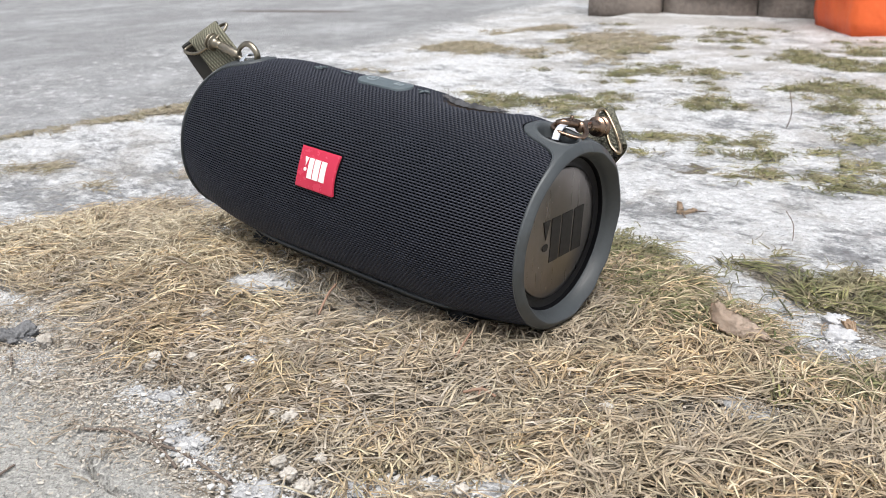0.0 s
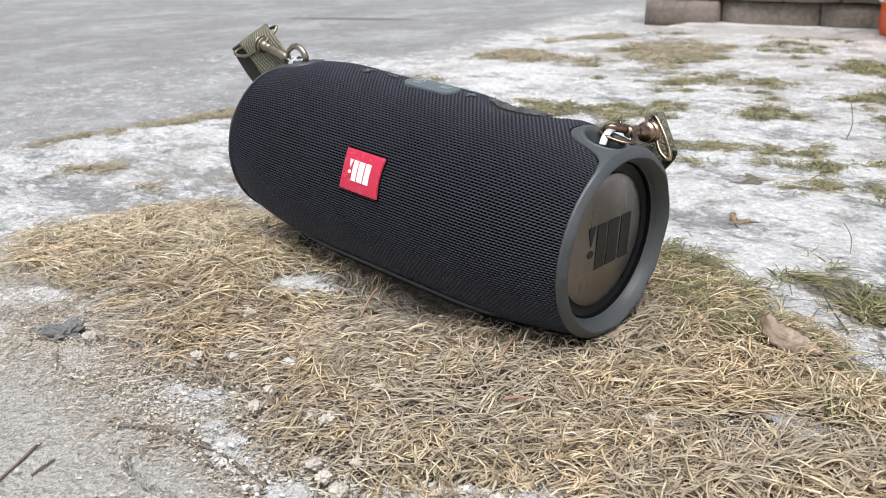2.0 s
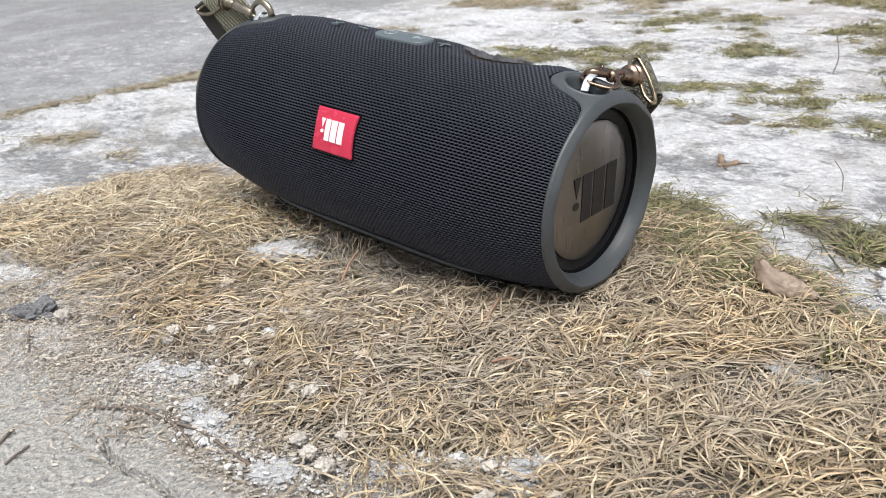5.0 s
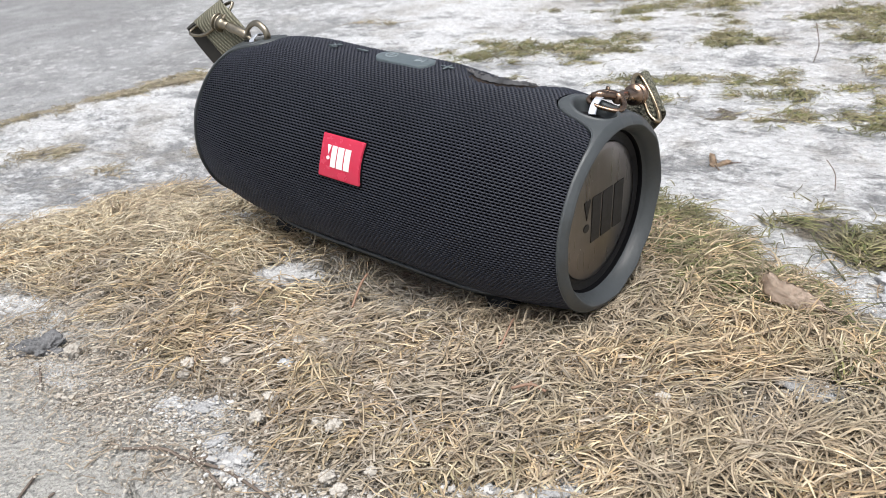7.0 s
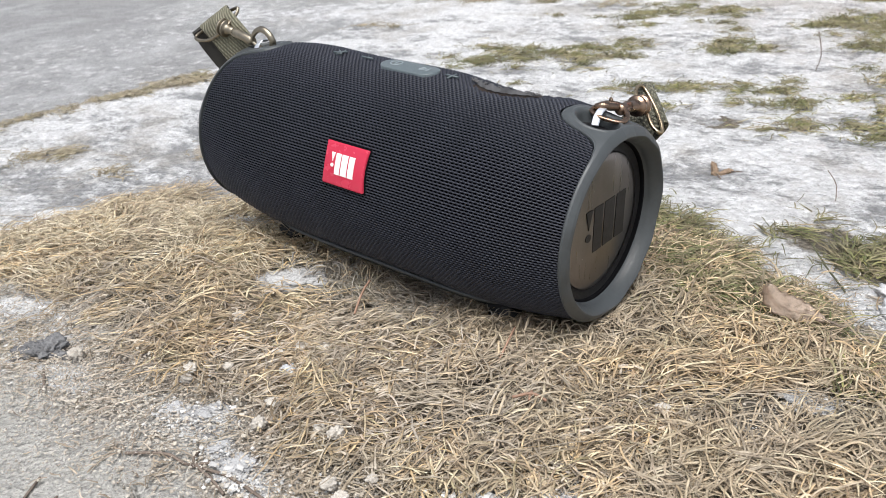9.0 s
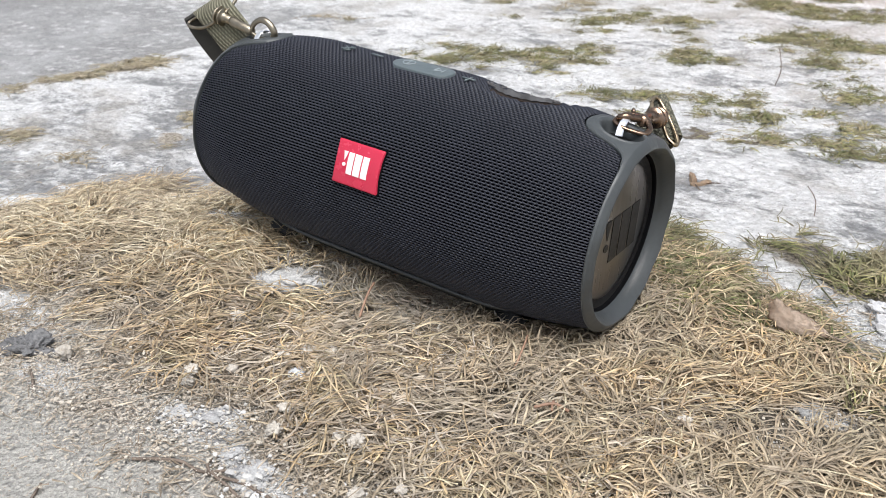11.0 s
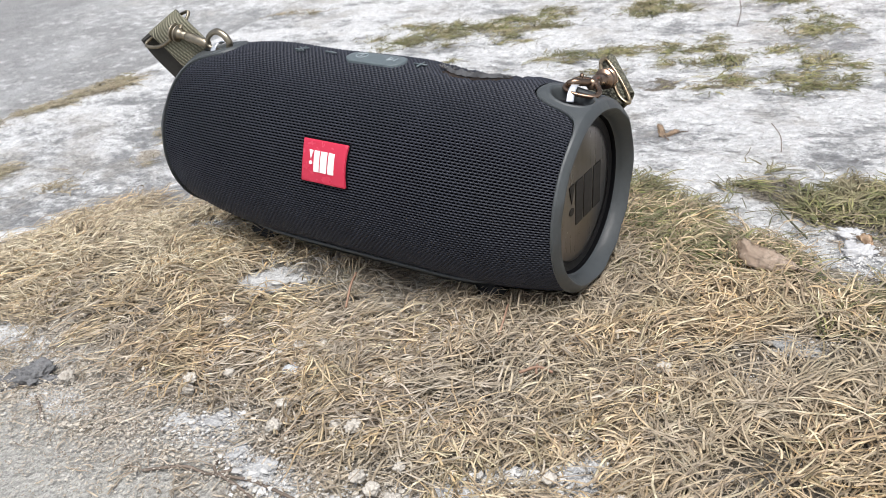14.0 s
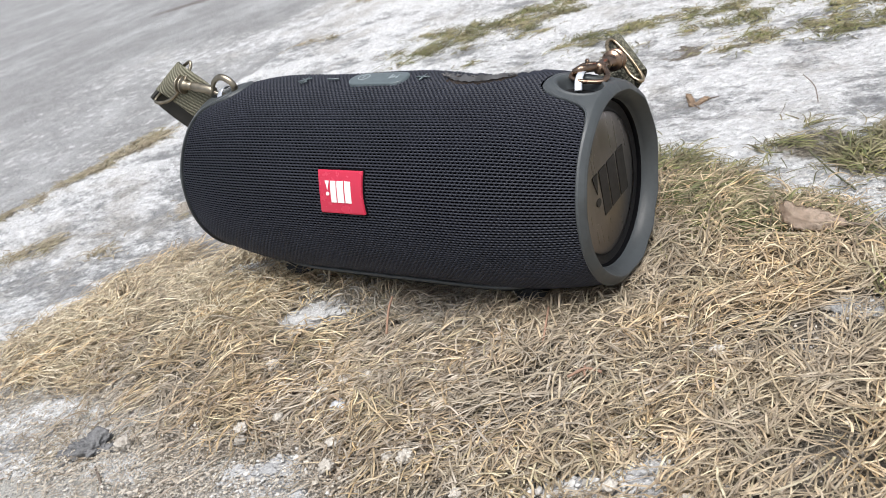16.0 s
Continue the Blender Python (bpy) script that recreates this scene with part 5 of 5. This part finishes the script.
def curled_leaf(spine, across, half, label, material, seed):
    """A dry leaf along a bent spine; across and half give its width at each point of the spine."""
    line, sides = arc(spine, 6), arc(across, 6)
    n = len(line)
    bm = bmesh.new()
    rows = []
    for i, (p, w) in enumerate(zip(line, sides)):
        h = np.interp(i / (n - 1), np.linspace(0, 1, len(half)), half) * (1 + 0.10 * math.sin(i * 1.9 + seed) + 0.05 * math.sin(i * 4.3))
        way = (line[min(i + 1, n - 1)] - line[max(i - 1, 0)]).normalized()
        up = w.normalized().cross(way)
        row = []
        for k in range(-5, 6):
            u = k / 5
            crisp = 0.0012 * math.sin(5 * u + 0.8 * i + seed) * abs(u) + 0.0018 * u * u - 0.0007 * (k == 0)
            row.append(bm.verts.new(p + w.normalized() * (u * h) + up * crisp))
        rows.append(row)
    for a, b in zip(rows, rows[1:]):
        for k in range(10):
            bm.faces.new((a[k], b[k], b[k + 1], a[k + 1]))
    bmesh.ops.solidify(bm, geom=list(bm.faces), thickness=0.0004)
    ob = thing("dry_leaf", Matrix(), label, "leaf")
    part("blade", bm, ob, "", material)
    end = line[-1]
    tail = (line[-1] - line[-3]).normalized()
    part("stalk", tube([end - tail * 0.002, end + tail * 0.004, end + tail * 0.009 + Vector((0, 0, -0.001))], 0.0006, 6), ob, "thin brown stalk", twig_mat)
    return ob


curled_leaf([(0.2090, 0.0410, 0.0235), (0.2135, 0.0435, 0.0150), (0.2210, 0.0470, 0.0100), (0.2300, 0.0490, 0.0080), (0.2390, 0.0495, 0.0065)],
            [(0.008, 0.004, 0.003), (0.007, 0.005, 0.005), (0.005, 0.006, 0.007), (0.003, 0.007, 0.007), (0.001, 0.008, 0.006)],
            [0.0016, 0.0064, 0.0074, 0.0052, 0.0010], "curled pale-brown dry leaf on the grass", leaf_mat, 2)
brown_leaf = simple("brown_leaf", (0.50, 0.37, 0.26), 0.7, grain=250, vary=0.45, relief=0.4)
zl = float(height(0.075, 0.285))
curled_leaf([(0.066, 0.298, zl + 0.006), (0.069, 0.293, zl + 0.004), (0.073, 0.288, zl + 0.002), (0.078, 0.283, zl + 0.001)],
            [(0.003, 0.003, 0.004), (0.002, 0.003, 0.006), (0.002, 0.004, 0.004), (0, 0.004, 0.003)], [0.0015, 0.0036, 0.0042, 0.0012], "shrivelled brown leaf lying on ice", brown_leaf, 3)
curled_leaf([(0.072, 0.284, zl + 0.002), (0.079, 0.285, zl + 0.002), (0.084, 0.288, zl + 0.003), (0.088, 0.291, zl + 0.003)],
            [(0, 0.004, 0.003), (0.001, 0.004, 0.004), (0.002, 0.003, 0.005), (0.002, 0.003, 0.003)], [0.0012, 0.0034, 0.0036, 0.0010], "shrivelled brown leaf lying on ice", brown_leaf, 6)
zs = float(height(0.261, 0.112))
curled_leaf([(0.257, 0.118, zs + 0.006), (0.261, 0.114, zs + 0.008), (0.265, 0.112, zs + 0.007), (0.268, 0.107, zs + 0.003)],
            [(0, 0.004, 0.003), (0.001, 0.004, 0.004), (0.002, 0.003, 0.005), (0.002, 0.003, 0.003)], [0.0010, 0.0030, 0.0034, 0.0010], "small brown leaf caught between lumps of snow", brown_leaf, 9)


def twig(points, radius, label, material=None):
    bm = tube(arc(points, 6), radius, 7)
    for v in bm.verts:
        v.co += v.co.normalized() * 0.0003 * noise.noise(v.co * 300)
    me = bpy.data.meshes.new("twig")
    bm.to_mesh(me)
    bm.free()
    me.polygons.foreach_set("use_smooth", [True] * len(me.polygons))
    me.materials.append(material or twig_mat)
    return lone("twig", me, Matrix(), label, "twig")


def at(x, y, up=0.001):
    return (x, y, float(height(x, y)) + up)


twig([at(-0.003, -0.295), at(-0.007, -0.287, 0.0015), at(-0.0144, -0.2725, 0.001), at(-0.0246, -0.2564)], 0.0007, "thin brown twig on the bare sandy track")
twig([at(-0.0015, -0.272), at(-0.003, -0.266, 0.0015), at(-0.0049, -0.259)], 0.0006, "thin brown twig on the bare sandy track")
for line in ([(-0.001, -0.224), (0.018, -0.214), (0.033, -0.213), (0.045, -0.206)], [(0.033, -0.213), (0.055, -0.209), (0.064, -0.208), (0.081, -0.210), (0.096, -0.210)], [(0.030, -0.204), (0.036, -0.211), (0.054, -0.214), (0.066, -0.218)], [(-0.089, -0.217), (-0.100, -0.210), (-0.114, -0.203)]):
    twig([at(x, y, 0.0016 + 0.0012 * (k % 2)) for k, (x, y) in enumerate(line)], 0.0008, "dark brown dead root lying on bare soil")
dark_blade = simple("dark_dead_blade", (0.10, 0.10, 0.055), 0.7, grain=300, vary=0.3)
straw_stalk = simple("straw_stalk", (0.52, 0.43, 0.30), 0.6, grain=300, vary=0.3)
twig([at(0.193, 0.166, 0.008), at(0.208, 0.145, 0.006), at(0.229, 0.118, 0.002)], 0.0006, "single dark dead grass stalk across the ice", dark_blade)
twig([at(0.188, 0.040, 0.006), at(0.208, 0.043, 0.005), at(0.232, 0.047, 0.003)], 0.0009, "long pale straw stalk beside the leaf", straw_stalk)
twig([at(0.192, 0.030, 0.006), at(0.212, 0.036, 0.004), at(0.236, 0.042, 0.003)], 0.0008, "long pale straw stalk beside the leaf", straw_stalk)
red_stalk = simple("reddish_stalk", (0.29, 0.18, 0.125), 0.7, grain=300, vary=0.3)
twig([at(0.140, -0.099, 0.010), at(0.148, -0.094, 0.012), at(0.155, -0.092, 0.009)], 0.0008, "short reddish-brown stalk lying in the grass", red_stalk)
twig([at(0.149, -0.098, 0.011), at(0.146, -0.091, 0.011)], 0.0007, "short reddish-brown stalk lying in the grass", red_stalk)
twig([at(0.010, -0.058, 0.022), at(0.013, -0.068, 0.018), at(0.017, -0.080, 0.010)], 0.0007, "short reddish-brown stalk lying in the grass", red_stalk)
twig([at(0.108, -0.050, 0.014), at(0.112, -0.062, 0.013), at(0.114, -0.074, 0.008)], 0.0006, "short reddish-brown stalk lying in the grass", red_stalk)
twig([at(0.178, 0.262), at(0.176, 0.266, 0.012), at(0.168, 0.270, 0.020)], 0.0004, "dead upright stalk in the ice")
twig([at(0.03, 0.66), at(0.034, 0.662, 0.02), at(0.028, 0.665, 0.045)], 0.0006, "dead upright stalk in the ice")


# ---- low stone wall and orange bag ----
wall_mat = stone_material("sandstone_block", (0.10, 0.083, 0.072), (0.30, 0.255, 0.22), 0.95, 30)
joint_mat = simple("dark_mortar", (0.07, 0.063, 0.058), 0.95, grain=80)
W0, W_TURN = (-0.915, 1.795), math.degrees(math.atan2(0.07, 0.57))
WALL = pose(W0[0], W0[1], -0.03, 0, 0, W_TURN)
wall = thing("stone_wall", WALL, "low wall of weathered brown sandstone blocks", "wall")
wall["kind"] = "structure"
core = box(2.56, 0.26, 0.50)
bmesh.ops.translate(core, verts=core.verts, vec=(1.30, 0.19, 0.25))
part("mortar_core", core, wall, "", joint_mat)
wr = random.Random(12)


def block(w, h, d, seed):
    """A rough-faced block with uneven rounded edges."""
    bm = box(w, d, h)
    bmesh.ops.subdivide_edges(bm, edges=list(bm.edges), cuts=3, use_grid_fill=True)
    for v in bm.verts:
        p = v.co * 14 + Vector((seed, 2 * seed, 0))
        edge = max(abs(v.co.x) / w, abs(v.co.z) / h) * 2
        v.co += Vector((noise.noise(p), noise.noise(p + Vector((9, 0, 0))) * 1.6, noise.noise(p + Vector((0, 9, 0))))) * 0.0035
        v.co.y += 0.010 * max(0, edge - 0.72) / 0.28
    return bm


z = 0.0
for h, widths in ((0.075, (0.20, 0.24, 0.18, 0.22)), (0.14, (0.26, 0.10, 0.13, 0.16, 0.17)), (0.15, (0.18, 0.24, 0.16, 0.22)), (0.14, (0.22, 0.15, 0.25))):
    x, i = 0.0, 0
    while x < 2.5:
        w = widths[i % len(widths)] * (1 if i < len(widths) else wr.uniform(0.8, 1.3))
        bm = block(w - 0.006, h - 0.005, 0.20, i * 3.1 + z * 50)
        bmesh.ops.translate(bm, verts=bm.verts, vec=(x + w / 2, 0.10 + wr.uniform(-0.006, 0.006) + (0.022 if z == 0 and x > 0.19 else 0), z + h / 2))
        part("stone_block", bm, wall, "", wall_mat)
        x += w
        i += 1
    z += h


def bag_material():
    m = Nodes("orange_woven_bag", 0.55)
    m.set("Base Color", m.mix(m.ramp(m.noise(9, 4), (0.35, 0.0), (0.65, 1.0)), (0.78, 0.105, 0.022), (0.86, 0.15, 0.035)))
    m.bump(m.noise(14, 3), 0.5, 0.02)
    return m.mat


def soft_box(sx, sy, sz, seed):
    """A bag-like box with slack sides and a rounded bottom edge."""
    bm = box(sx, sy, sz)
    bmesh.ops.subdivide_edges(bm, edges=list(bm.edges), cuts=9, use_grid_fill=True)
    for v in bm.verts:
        u, w, t = v.co.x / sx, v.co.y / sy, v.co.z / sz + 0.5
        low = (1 - min(1, t / 0.10)) ** 2
        v.co.x *= 1 - 0.06 * low + 0.03 * math.sin(7 * w + 5 * t + seed)
        v.co.y *= 1 - 0.06 * low + 0.03 * math.sin(6 * u + 6 * t)
        v.co += Vector((noise.noise(v.co * 11), noise.noise(v.co * 11 + Vector((5, 0, 0))), 0)) * 0.006
        v.co.z += sz / 2
    return bm


BAG = pose(-0.136, 1.752, -0.014, 0, 0, -53.5)
bag = thing("shopping_bag", BAG, "bright orange bag with white lettering, standing by the wall", "bag")
part("body", soft_box(0.25, 0.26, 0.34, 2), bag, "", bag_material())
for k, (x, w) in enumerate(((-0.096, 0.026), (-0.060, 0.026), (-0.025, 0.012), (0.000, 0.026), (0.036, 0.026), (0.072, 0.026))):
    bar = box(w, 0.004, 0.045, 0.0015)
    bmesh.ops.translate(bar, verts=bar.verts, vec=(x, -0.1345, 0.098))
    part("printed_bar", bar, bag, "white printed bar", badge_white)
